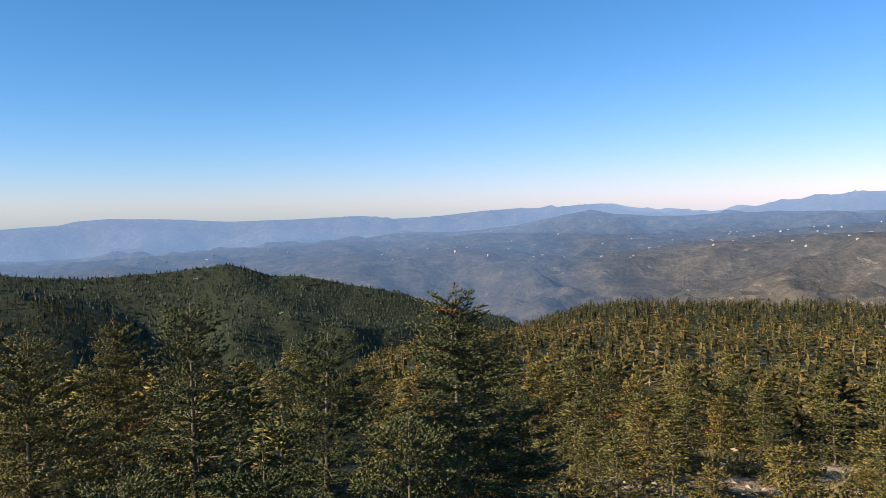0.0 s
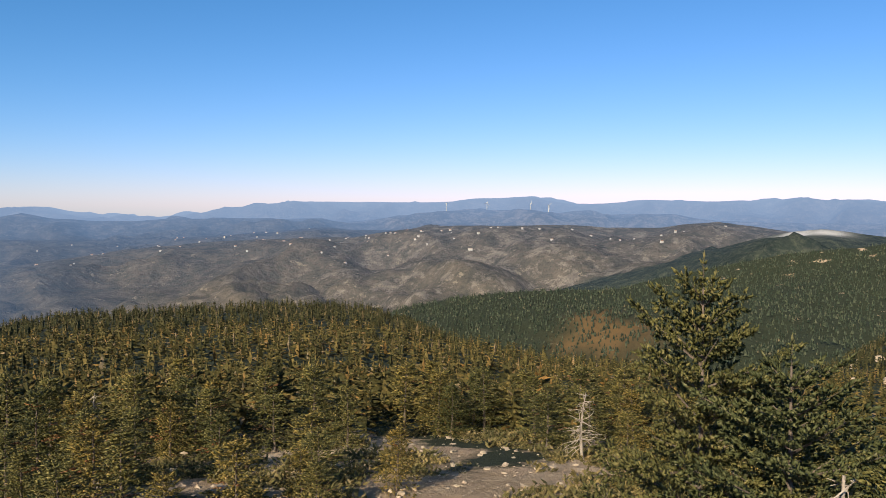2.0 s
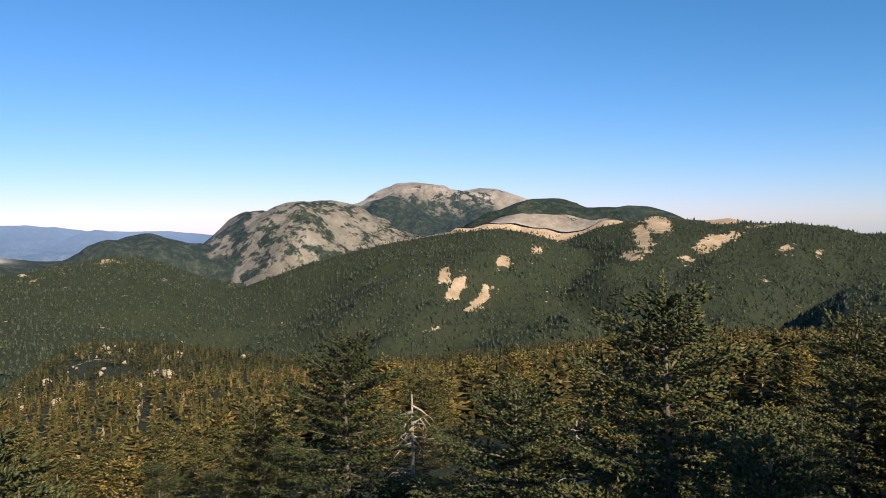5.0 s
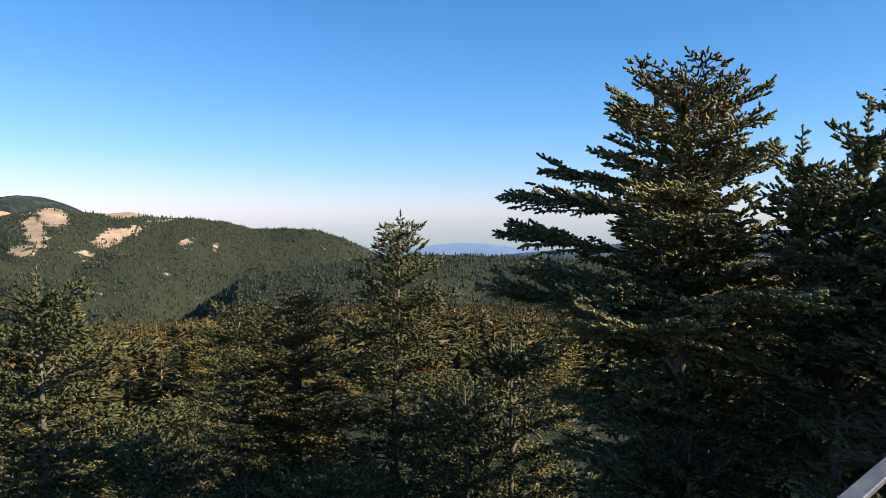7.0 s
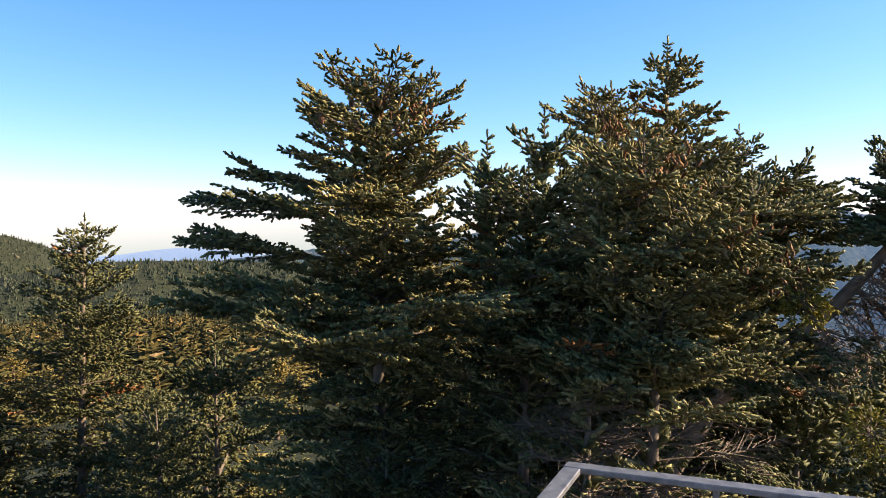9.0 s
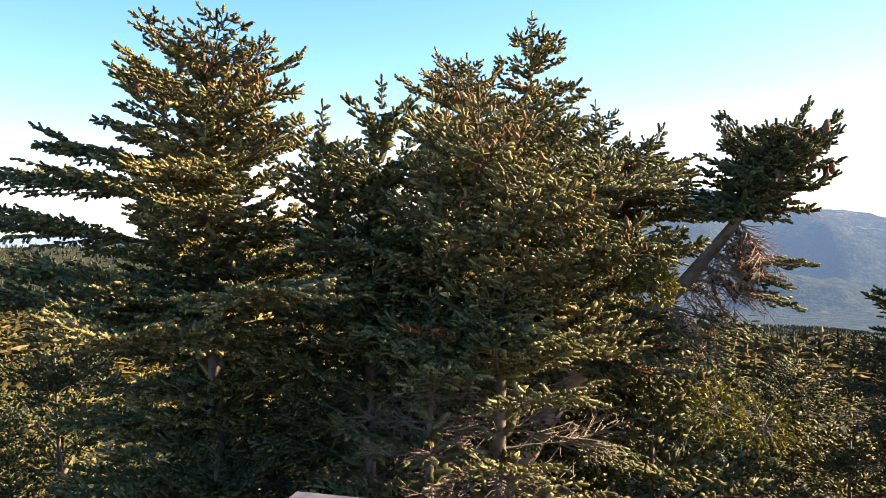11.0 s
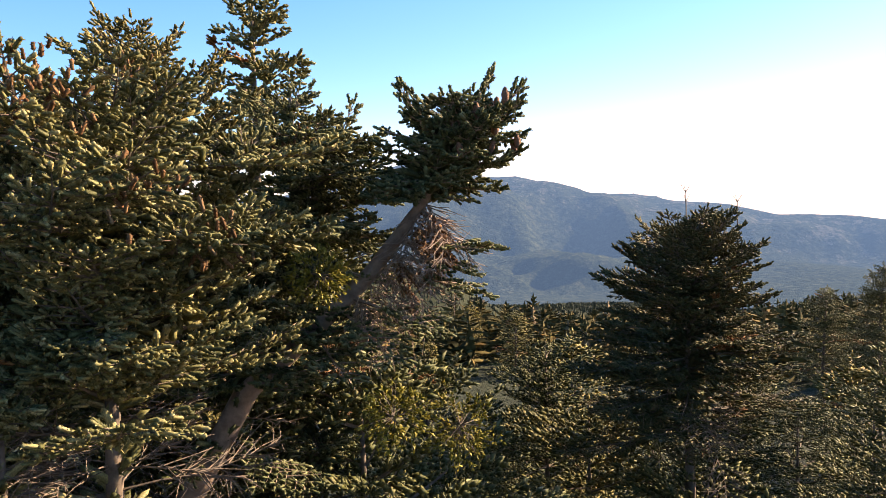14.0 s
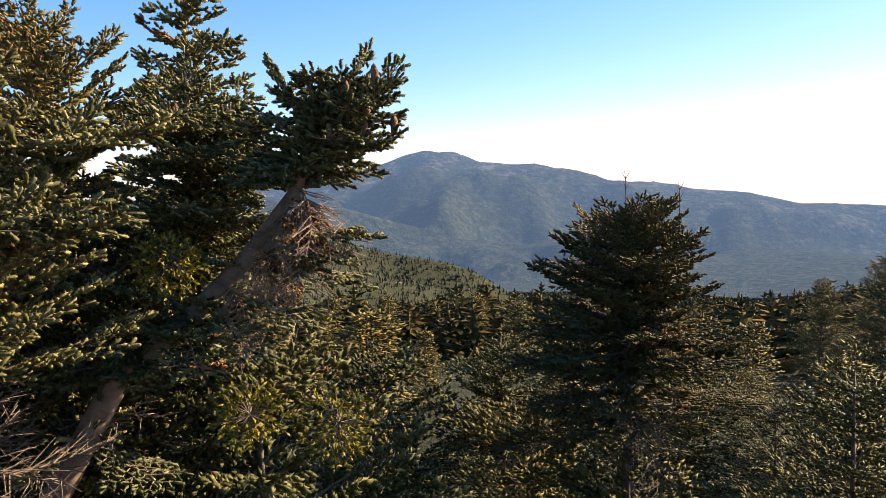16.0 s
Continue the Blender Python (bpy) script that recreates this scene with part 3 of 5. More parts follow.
# ---- firs ----
def shoot_template(sides, rings, needles, rng):
    """A needle-clad shoot along +z, 1 long and 1 in radius: a slim ragged core with needles standing off all round."""
    v, f = [], []
    for z, rad in rings:
        for s in range(sides):
            a = 2 * math.pi * (s + 0.5 * (len(v) // sides)) / sides
            q = rad * rng.uniform(0.8, 1.2)
            v.append((q * math.cos(a), q * math.sin(a), z + rng.uniform(-0.05, 0.05)))
    for k in range(len(rings) - 1):
        for s in range(sides):
            a, b = k * sides + s, k * sides + (s + 1) % sides
            f += [(a, b, b + sides), (a, b + sides, a + sides)]
    tip, root = len(v), len(v) + 1
    v += [(0, 0, 1.0), (0, 0, 0)]
    last = (len(rings) - 1) * sides
    f += [(last + s, last + (s + 1) % sides, tip) for s in range(sides)]
    f += [((s + 1) % sides, s, root) for s in range(sides)]
    for k in range(needles):
        a, z = k * 2.4 + rng.uniform(-0.4, 0.4), 0.06 + 0.86 * (k + 0.5) / needles
        c, s = math.cos(a), math.sin(a)
        i = len(v)
        v += [(c * 0.4, s * 0.4, z - 0.08), (c * 0.4, s * 0.4, z + 0.07), (c * 1.45, s * 1.45, z + rng.uniform(0.08, 0.18))]
        f.append((i, i + 1, i + 2))
    return np.array(v), np.array(f)


_tr = random.Random(11)
SHOOT_FINE = [shoot_template(4, [(0.14, 0.85), (0.82, 0.85)], 7, _tr) for _ in range(6)]
SHOOT_MID = [shoot_template(3, [(0.5, 0.95)], 4, _tr) for _ in range(6)]
SHOOT_COARSE = [shoot_template(3, [(0.4, 1.0)], 0, _tr) for _ in range(4)]
CONE = [shoot_template(7, [(0.05, 0.6), (0.2, 1.0), (0.6, 0.95), (0.88, 0.6)], 0, _tr)]


def spread(templates, rows):
    """Sets shoots at rows of place, way, length and radius; returns vertices and triangles."""
    rows = np.array(rows, dtype=float)
    rs = np.random.RandomState(len(rows))
    vs, fs, base = [], [], 0
    pick = rs.randint(0, len(templates), len(rows))
    for k, (tv, tf) in enumerate(templates):
        q = rows[pick == k]
        if not len(q):
            continue
        d = q[:, 3:6] / np.linalg.norm(q[:, 3:6], axis=1, keepdims=True)
        u = np.cross(d, rs.randn(len(q), 3))
        u /= np.linalg.norm(u, axis=1, keepdims=True)
        w = np.cross(d, u)
        p = q[:, None, 0:3] + d[:, None] * (tv[None, :, 2:3] * q[:, None, 6:7]) + (u[:, None] * tv[None, :, 0:1] + w[:, None] * tv[None, :, 1:2]) * q[:, None, 7:8]
        vs.append(p.reshape(-1, 3))
        fs.append((tf[None] + (np.arange(len(q)) * len(tv))[:, None, None]).reshape(-1, 3) + base)
        base += len(q) * len(tv)
    return np.concatenate(vs), np.concatenate(fs)


def rods(rows, sides=4):
    """Tapered sticks from rows of two ends and two radii."""
    rows = np.array(rows, dtype=float)
    d = rows[:, 3:6] - rows[:, 0:3]
    d /= np.linalg.norm(d, axis=1, keepdims=True) + 1e-9
    u = np.cross(d, np.where(np.abs(d[:, 2:3]) > 0.9, [[1.0, 0, 0]], [[0, 0, 1.0]]))
    u /= np.linalg.norm(u, axis=1, keepdims=True)
    w = np.cross(d, u)
    a = np.arange(sides) * 2 * math.pi / sides
    ring = u[:, None] * np.cos(a)[None, :, None] + w[:, None] * np.sin(a)[None, :, None]
    v = np.concatenate([rows[:, None, 0:3] + ring * rows[:, None, 6:7], rows[:, None, 3:6] + ring * rows[:, None, 7:8]], 1)
    s = np.arange(sides)
    t = (s + 1) % sides
    quad = np.stack([s, t, t + sides, s + sides], -1)
    f = (quad[None] + (np.arange(len(rows)) * 2 * sides)[:, None, None]).reshape(-1, 4)
    return v.reshape(-1, 3), f


def tube(points, radii, sides=9, rng=None):
    """A bent tapered stem through the points."""
    v, f = [], []
    n = len(points)
    for i, (p, r) in enumerate(zip(points, radii)):
        p = Vector(p)
        d = (Vector(points[min(i + 1, n - 1)]) - Vector(points[max(i - 1, 0)])).normalized()
        u = d.orthogonal().normalized() if abs(d.z) < 0.2 else d.cross(Vector((1, 0, 0))).normalized()
        w = d.cross(u)
        for s in range(sides):
            a = 2 * math.pi * s / sides
            q = r * (rng.uniform(0.88, 1.12) if rng else 1)
            v.append(tuple(p + u * (q * math.cos(a)) + w * (q * math.sin(a))))
    for i in range(n - 1):
        for s in range(sides):
            a, b = i * sides + s, i * sides + (s + 1) % sides
            f.append((a, b, b + sides, a + sides))
    f.append(tuple(range((n - 1) * sides, n * sides)))
    return v, f


def along(points, s):
    """The point at s (0 to 1) of a stem given as points of even share."""
    k = min(int(s * (len(points) - 1)), len(points) - 2)
    return Vector(points[k]).lerp(Vector(points[k + 1]), s * (len(points) - 1) - k)


class Fir:
    """Gathers the shoots, dry shoots, wood and cones of one fir."""

    def __init__(self, seed, shoot, thick):
        self.rng = random.Random(seed)
        self.shoot, self.thick = shoot, thick
        self.green, self.dry, self.wood, self.cones = [], [], [], []

    def twig(self, p, d, side, length, dry, bare=False):
        rng, sh = self.rng, self.shoot
        up = side.cross(d).normalized()
        end = p + d * length
        if bare or sh < 0.11:
            self.wood.append((*p, *end, 0.004 + 0.004 * length, 0.002))
        if bare:
            for _ in range(int(length / 0.07)):
                q = p.lerp(end, rng.uniform(0.2, 1))
                w = (d + side * rng.uniform(-1, 1) + up * rng.uniform(-0.9, 0.6)).normalized() * rng.uniform(0.06, 0.2)
                self.wood.append((*q, *(q + w), 0.003, 0.0015))
            return
        out = self.dry if dry else self.green
        n = max(1, int(length / (sh * (0.75 if sh < 0.3 else 1.0))))
        for i in range(n):
            q = p.lerp(end, (i + rng.uniform(0.3, 0.9)) / n)
            sgn = 1 if i % 2 else -1
            for s in (sgn, -sgn) if rng.random() < 0.9 else (sgn,):
                w = d * rng.uniform(0.5, 0.95) + side * (s * rng.uniform(0.5, 0.95)) + up * rng.uniform(-0.05, 0.5)
                out.append((*q, *w, sh * rng.uniform(0.7, 1.15), self.thick * rng.uniform(0.8, 1.2)))
        out.append((*end, *(d + up * 0.2), sh * rng.uniform(0.9, 1.3), self.thick * 1.05))

    def branch(self, p, d, length, dry=0.0, inner=0.2, bend=0.25, bare=False, wood=True, width=0.5):
        """A flat spray: a main axis that curves upwards, with side twigs that shorten towards the tip."""
        rng, sh = self.rng, self.shoot
        side = d.cross(Vector((0, 0, 1)))
        side = side.normalized() if side.length > 0.05 else Vector((1, 0, 0))
        pts, q, dirn = [p.copy()], p.copy(), d.normalized()
        steps, sway = 4, 0.32 if bare else 0.06
        for _ in range(steps):
            q = q + dirn * (length / steps)
            pts.append(q.copy())
            dirn = (dirn + Vector((rng.uniform(-sway, sway), rng.uniform(-sway, sway), bend / steps + (rng.uniform(-0.3, 0.2) if bare else 0)))).normalized()
        r0 = (0.006 + 0.011 * length) * (0.5 if bare else 1)
        if wood and sh < 0.3:
            for i in range(steps):
                self.wood.append((*pts[i], *pts[i + 1], r0 * (1 - i / (steps + 0.5)), r0 * (1 - (i + 1) / (steps + 0.5))))
        n = max(2, int(length * (1 - inner) / (sh * 0.95)))
        isdry = rng.random() < dry
        for i in range(n):
            u = inner + (1 - inner) * (i + rng.uniform(0.1, 0.9)) / n
            k = min(int(u * steps), steps - 1)
            at = along(pts, u)
            ax = (pts[k + 1] - pts[k]).normalized()
            for s in (-1, 1):
                if rng.random() < 0.08:
                    continue
                lt = (width * length * (1 - u) ** 0.6 * min(1, (u - inner) / (1 - inner) * 3 + 0.45) + sh * 0.6) * rng.uniform(0.7, 1.15)
                td = (ax * rng.uniform(0.55, 0.9) + side * (s * rng.uniform(0.7, 1.0)) + Vector((0, 0, rng.uniform(-0.2, 0.28)))).normalized()
                self.twig(at, td, ax.cross(td).cross(td).normalized() if ax.cross(td).length > 0.05 else side, lt, isdry or rng.random() < dry * 0.4, bare)
        self.twig(pts[-2].lerp(pts[-1], 0.4), (pts[-1] - pts[-2]).normalized(), side, length / steps * 0.6 + sh * 0.5, isdry, bare)
        return pts[-1]

    def fill(self, p, d, length):
        """Older foliage along the inner part of a branch."""
        rng = self.rng
        for _ in range(int((2 + length * 6) * (1 if self.shoot < 0.3 else 0.35))):
            q = p + d * (length * rng.uniform(0.03, 0.45))
            w = d + Vector((rng.uniform(-1, 1), rng.uniform(-1, 1), rng.uniform(-0.5, 0.5)))
            self.green.append((*q, *w, max(self.shoot, min(0.16, length * 0.2)) * rng.uniform(0.8, 1.3), max(self.thick, 0.026)))

    def crown(self, stem, s0, s1, radius, whorls, per=5, profile=0.8, dry=0.03, up=(55, -8), inner=0.2, sector=None, top_len=0.12, dead_low=0.0, dense=0.75, dead_from=0.6):
        """Whorls of branches along the stem from s0 to s1; radius is reached at s0."""
        rng = self.rng
        for k in range(int(whorls * 9 * (1 if self.shoot < 0.3 else 0.4))):
            u = rng.random() ** 0.8
            a, t = rng.uniform(0, 6.28), 1 - u
            reach = min(0.3, 0.12 + 0.25 * t) if self.shoot < 0.3 else 0.6
            self.green.append((*along(stem, s0 + (s1 - s0) * u), math.cos(a), math.sin(a), rng.uniform(0.1, 1.2), reach * rng.uniform(0.7, 1.1), max(self.thick, 0.03)))
        for k in range(whorls):
            u = ((k + rng.uniform(0.35, 0.65)) / whorls) ** dense
            s = s0 + (s1 - s0) * u
            t = 1 - u
            for b in range(per):
                a = 2 * math.pi * (b + rng.uniform(-0.35, 0.35)) / per + k * 1.9
                if sector and rng.random() < sector[2]:
                    a = radians(rng.uniform(sector[0], sector[1]))
                length = radius * (top_len + (1 - top_len) * t ** profile) * rng.uniform(0.5, 1.18)
                rise = radians(up[1] + (up[0] - up[1]) * u ** 1.6 + rng.uniform(-9, 9))
                inner_now = min(0.4, max(0.08, inner + 0.2 * (length - 0.8)))
                d = Vector((math.cos(a) * math.cos(rise), math.sin(a) * math.cos(rise), math.sin(rise)))
                p = along(stem, min(s + rng.uniform(-0.25, 0.25) * (s1 - s0) / whorls, 1.0))
                gone = t > dead_from and rng.random() < dead_low
                self.branch(p, d, length * (0.72 if gone else 1), dry, inner_now, rng.uniform(0.0, 0.26), bare=gone)
                if not gone:
                    self.fill(p, d, length)

    def leader(self, p, length, d=Vector((0, 0, 1))):
        """The upright tip with its candelabra of shoots."""
        rng = self.rng
        self.wood.append((*p, *(p + d * length), 0.008, 0.003))
        for k in range(int(length / (self.shoot * 0.5)) + 1):
            q = p + d * (length * k * self.shoot * 0.5 / length)
            for _ in range(3):
                a = rng.uniform(0, 6.28)
                self.green.append((*q, math.cos(a), math.sin(a), rng.uniform(0.3, 1.1), self.shoot * rng.uniform(0.6, 1.0), self.thick * 0.9))
        self.green.append((*(p + d * length), *d, self.shoot, self.thick * 0.8))

    def make(self, name, place, label, stem, r0, needle, template, group="", bark=None):
        """Builds the parts under an Empty at the tree's foot."""
        base = Vector(place)
        tree = thing(name, base, label, "tree", group)
        n = len(stem)
        v, f = tube([tuple(Vector(p) - base) for p in stem], [r0 * (1 - 0.93 * (i / (n - 1)) ** 0.9) for i in range(n)], 9, self.rng)
        mesh_object("trunk", v, f, bark or M_BARK, tree, smooth=True)
        if self.wood:
            v, f = rods(self.wood, 4 if self.shoot < 0.1 else 3)
            tagged(mesh_object("twigwork", v - np.array(base), f, bark or M_BARK, tree, "thin grey-brown branches and bare twigs"), kind="stuff")
        if self.green:
            v, f = spread(template, self.green)
            mesh_object("crown", v - np.array(base), f, needle, tree, smooth=True)
        if self.dry:
            v, f = spread(template, self.dry)
            mesh_object("dry_sprays", v - np.array(base), f, M_DEAD, tree, "rust-brown dried needles", smooth=True)
        for k, row in enumerate(self.cones):
            if k == 0:
                v, f = spread(CONE, [(0, 0, 0, 0, 0, 1, 1, 0.21)])
                first = mesh_object("cone", v, f, M_CONE, tree, "brown upright fir cone", smooth=True)
                cone = first
            else:
                cone = new("cone", first.data)
                cone.parent = tree
                cone["label"] = "brown upright fir cone"
            tilt = Vector(row[3:6]).to_track_quat("Z", "Y").to_matrix().to_4x4()
            cone.matrix_basis = Matrix.Translation(Vector(row[0:3]) - base) @ tilt @ Matrix.Scale(row[6], 4)
        return tree


def stem_of(foot, top, bend=0.1, n=9, seed=0):
    rng = random.Random(seed)
    bx, by = rng.uniform(-bend, bend), rng.uniform(-bend, bend)
    pts = []
    for i in range(n):
        u = i / (n - 1)
        p = Vector(foot).lerp(Vector(top), u)
        pts.append(p + Vector((bx, by, 0)) * math.sin(u * math.pi))
    return pts


def put_cones(fir, centre, spread_r, count, length=0.12):
    """Cones standing on the shoots nearest to the centre."""
    near = [g for g in fir.green if (Vector(g[:3]) - Vector(centre)).length < spread_r and g[2] < centre[2] - 0.04]
    fir.rng.shuffle(near)
    for g in near[:count]:
        w = fir.rng
        fir.cones.append((g[0], g[1], g[2] + 0.01, w.uniform(-0.25, 0.25), w.uniform(-0.25, 0.25), 1, length * w.uniform(0.75, 1.15)))


def near_fir(seed, foot_xy, top_z, radius, s0, whorls, label, per=5, profile=0.42, shoot=0.070, thick=0.0125, dry=0.03, needle=None, template=None, cones=0, bend=0.1, dead_low=0.0, inner=0.22, twins=(), up=(33, -12), spire=0.0, top_len=0.12, arms=(), rusty=(), dead_from=0.6):
    x, y = foot_xy
    foot = Vector((x, y, height_at(x, y) - 0.15))
    tip = shoot * 2.2
    top = Vector((x, y, top_z - tip))
    stem = stem_of(foot, top, bend, seed=seed)
    t = Fir(seed, shoot, thick)
    t.crown(stem, s0, 0.99, radius, whorls, per, profile, dry, up, inner, top_len=top_len, dead_low=dead_low, dense=0.78, dead_from=dead_from)
    for tip_ in arms:
        end = Vector(tip_)
        reach = math.hypot(end.x - x, end.y - y)
        start = along(stem, min(0.97, max(0.3, (end.z + 0.05 - 0.12 * reach - foot.z) / (top.z - foot.z))))
        t.branch(start, (end - start).normalized(), (end - start).length, 0, 0.25, 0.1)
        t.fill(start, (end - start).normalized(), (end - start).length)
        for _ in range(3):
            q = start.lerp(end, t.rng.uniform(0.45, 0.75))
            t.branch(q, (end - start + Vector((t.rng.uniform(-0.7, 0.7), t.rng.uniform(-0.7, 0.7), t.rng.uniform(-0.1, 0.5)))).normalized(), t.rng.uniform(0.3, 0.55), 0, 0.1, 0.25)
    for spot in rusty:
        for _ in range(20):
            g = t.rng
            t.dry.append((spot[0] + g.gauss(0, 0.09), spot[1] + g.gauss(0, 0.09), spot[2] + g.gauss(0, 0.07), g.uniform(-0.9, 0.9), g.uniform(-0.9, 0.9), 1, g.uniform(0.04, 0.08), 0.012))
    t.leader(stem[-1], tip)
    ends = [stem[-1]]
    for k, twin in enumerate(twins):
        second = stem_of(along(stem, 0.78), Vector(twin) - Vector((0, 0, tip)), 0.03, 5, seed + 1 + k)
        t.crown(second, 0.35, 0.98, radius * 0.5, max(4, whorls // 4), per, 0.5, dry, (45, 0), 0.15)
        t.leader(second[-1], tip)
        ends.append(second[-1])
    for p in ends if spire else ():
        q = p + Vector((0.01, 0, tip + spire))
        t.wood.append((*p, *q, 0.009, 0.004))
        for k in range(5):
            a = k * 2.4
            t.wood.append((*(q - Vector((0, 0, 0.13 if k > 2 else 0.02))), *(q + Vector((0.05 * math.cos(a), 0.05 * math.sin(a), -0.03 if k > 2 else 0.06))), 0.004, 0.002))
    if cones:
        put_cones(t, stem[-1], 0.75, cones)
    return t.make("fir_tree", foot, label, stem, 0.05 + 0.013 * top_z, needle or M_NEEDLE, template or SHOOT_FINE, "firs beside the platform")


# tall firs close to the platform
near_fir(21, (3.08, -6.65), 11.2, 1.22, 0.58, 24, "dark green fir with cones at its crown beside the platform", cones=14, dry=0.0, dead_low=0.2, up=(30, -10), per=6, top_len=0.36,
         arms=[(4.7, -6.4, 10.12), (4.16, -6.4, 10.32), (4.4, -5.9, 9.75), (4.27, -5.5, 9.3), (2.3, -5.35, 9.9), (2.55, -5.5, 10.1), (2.2, -4.6, 9.22), (1.7, -4.95, 9.42), (2.9, -5.0, 9.3), (3.6, -5.2, 9.5)], rusty=[(3.05, -6.5, 11.05), (2.9, -6.5, 10.85), (2.6, -6.5, 10.75)])
near_fir(26, (2.6, -5.9), 8.35, 1.35, 0.45, 12, "shaded green fir filling the gap below taller crowns", dry=0.02, dead_low=0.45)
near_fir(27, (1.15, -6.0), 9.35, 1.25, 0.62, 13, "shaded fir with many bare grey twigs", dry=0.06, dead_low=1.0, dead_from=0.1)
near_fir(22, (1.75, -6.6), 10.35, 1.3, 0.58, 15, "bushy green fir with upturned twigs beside the platform", cones=0, dead_low=0.75, dead_from=0.42, twins=((1.5, -6.15, 10.68), (1.95, -6.25, 10.56)), dry=0.02, up=(42, -8))
near_fir(23, (0.75, -6.42), 10.52, 1.35, 0.60, 22, "dense green fir with bare grey twigs on its lower trunk", cones=0, dead_low=0.8, dead_from=0.36, twins=((1.12, -6.0, 10.55), (0.2, -6.9, 10.3)), dry=0.0, up=(36, -10), top_len=0.22,
         arms=[(0.62, -5.35, 9.75), (0.2, -5.45, 9.85), (-0.05, -5.8, 9.62), (0.75, -5.45, 10.15), (0.55, -5.65, 9.12), (-0.2, -6.2, 9.6), (-0.3, -6.9, 10.05)], rusty=[(0.69, -5.55, 10.2), (0.19, -5.48, 9.86), (0.0, -5.82, 9.63), (0.56, -5.55, 10.26), (0.9, -5.9, 10.45)])
near_fir(28, (0.38, -9.0), 10.82, 1.15, 0.62, 16, "green fir with slender upright tips behind denser firs", cones=4, dead_low=0.2, twins=((0.05, -8.62, 10.48),), dry=0.02, up=(42, -8), top_len=0.14, rusty=[(0.07, -7.9, 10.17)],
         arms=[(-0.3, -8.3, 10.2), (-0.45, -8.2, 9.8), (-0.35, -8.0, 9.5), (-0.2, -7.6, 9.95), (-0.3, -7.8, 9.2), (0.0, -7.7, 10.2), (-0.1, -7.5, 9.6), (-0.4, -8.5, 9.95)])
near_fir(29, (1.6, -9.0), 11.25, 1.35, 0.60, 20, "dark green fir with upturned tips rising behind bushier firs", cones=0, dead_low=0.2, dry=0.0, up=(38, -8), top_len=0.24, rusty=[(1.4, -8.3, 10.8)])
near_fir(24, (1.4, -11.75), 12.3, 1.5, 0.62, 14, "tall dark fir standing beyond the dense firs", shoot=0.115, thick=0.020, profile=0.55, dead_low=0.1)
near_fir(25, (-3.45, -10.95), 9.42, 1.28, 0.765, 19, "thin grey-brown fir with two bare leaders", shoot=0.07, thick=0.0118, profile=0.42, needle=M_NEEDLE_DULL, dry=0.02, dead_low=0.2, twins=((-4.0, -10.95, 9.3),), spire=0.34, up=(46, -14), top_len=0.26, inner=0.25, per=6)


def leaning_fir():
    """A fir whose trunk leans far over, with a tuft of cone-laden twigs at its end and dead twigs under it."""
    g = height_at(2.0, -7.2)
    stem = [(2.2, -7.2, g - 0.1), (2.0, -7.3, 2.5), (1.7, -7.45, 5.0), (1.2, -7.6, 7.2), (0.5, -7.75, 8.45), (0.0, -7.85, 8.9), (-0.39, -7.85, 9.27), (-0.75, -7.85, 9.73), (-0.98, -7.85, 10.1), (-1.12, -7.85, 10.36)]
    t = Fir(31, 0.070, 0.0128)
    t.crown(stem, 0.79, 0.97, 0.46, 10, 5, 0.3, 0.0, (30, -4), 0.12, top_len=0.6, dense=0.9)
    t.leader(Vector(stem[-1]), 0.12)
    t.crown(stem, 0.40, 0.58, 0.8, 6, 5, 0.4, 0.03, (20, -20), 0.3, dead_low=0.5)
    rng = t.rng
    for tip in ((-1.46, -7.8, 10.5), (-1.46, -7.7, 10.36), (-1.42, -7.85, 10.05), (-0.66, -7.75, 10.52), (-1.25, -7.85, 10.6), (-1.3, -8.1, 10.4), (-1.0, -7.6, 10.3), (-0.9, -7.6, 10.05)):
        p = along(stem, rng.uniform(0.82, 0.95))
        d = Vector(tip) - p
        t.branch(p, d.normalized(), d.length, 0, 0.2, 0.12)
    for k in range(30):
        p = along(stem, rng.uniform(0.62, 0.80))
        d = Vector((rng.uniform(-1.0, 0.1), rng.uniform(-0.3, 0.6), rng.uniform(-1.2, -0.3))).normalized()
        t.branch(p, d, rng.uniform(0.25, 0.62), 0, 0.05, -0.35, bare=True)
    for k in range(6):
        p = along(stem, rng.uniform(0.66, 0.8))
        d = Vector((rng.uniform(-1.0, 0.1), rng.uniform(-0.2, 0.6), rng.uniform(-1.1, -0.3))).normalized()
        t.branch(p, d, rng.uniform(0.25, 0.55), 1.0, 0.1, -0.3)
    for s, tip in ((0.72, (-1.26, -7.8, 9.46)), (0.68, (-1.2, -7.8, 9.14)), (0.70, (-1.1, -7.7, 9.3)), (0.62, (-0.9, -7.5, 8.95)), (0.60, (-0.6, -7.3, 8.8)), (0.55, (-0.3, -7.2, 8.7)), (0.66, (-0.1, -7.5, 9.4)), (0.58, (0.2, -7.3, 9.2))):
        p = along(stem, s)
        d = Vector(tip) - p
        t.branch(p, d.normalized(), d.length, 0, 0.35, -0.1)
    put_cones(t, (-1.2, -7.85, 10.42), 0.5, 40, 0.12)
    t.make("leaning_fir_tree", (2.0, -7.2, g), "leaning fir with a cone-laden top and dead hanging twigs", stem, 0.15, M_NEEDLE, SHOOT_FINE, "firs beside the platform", M_TWIG)


leaning_fir()


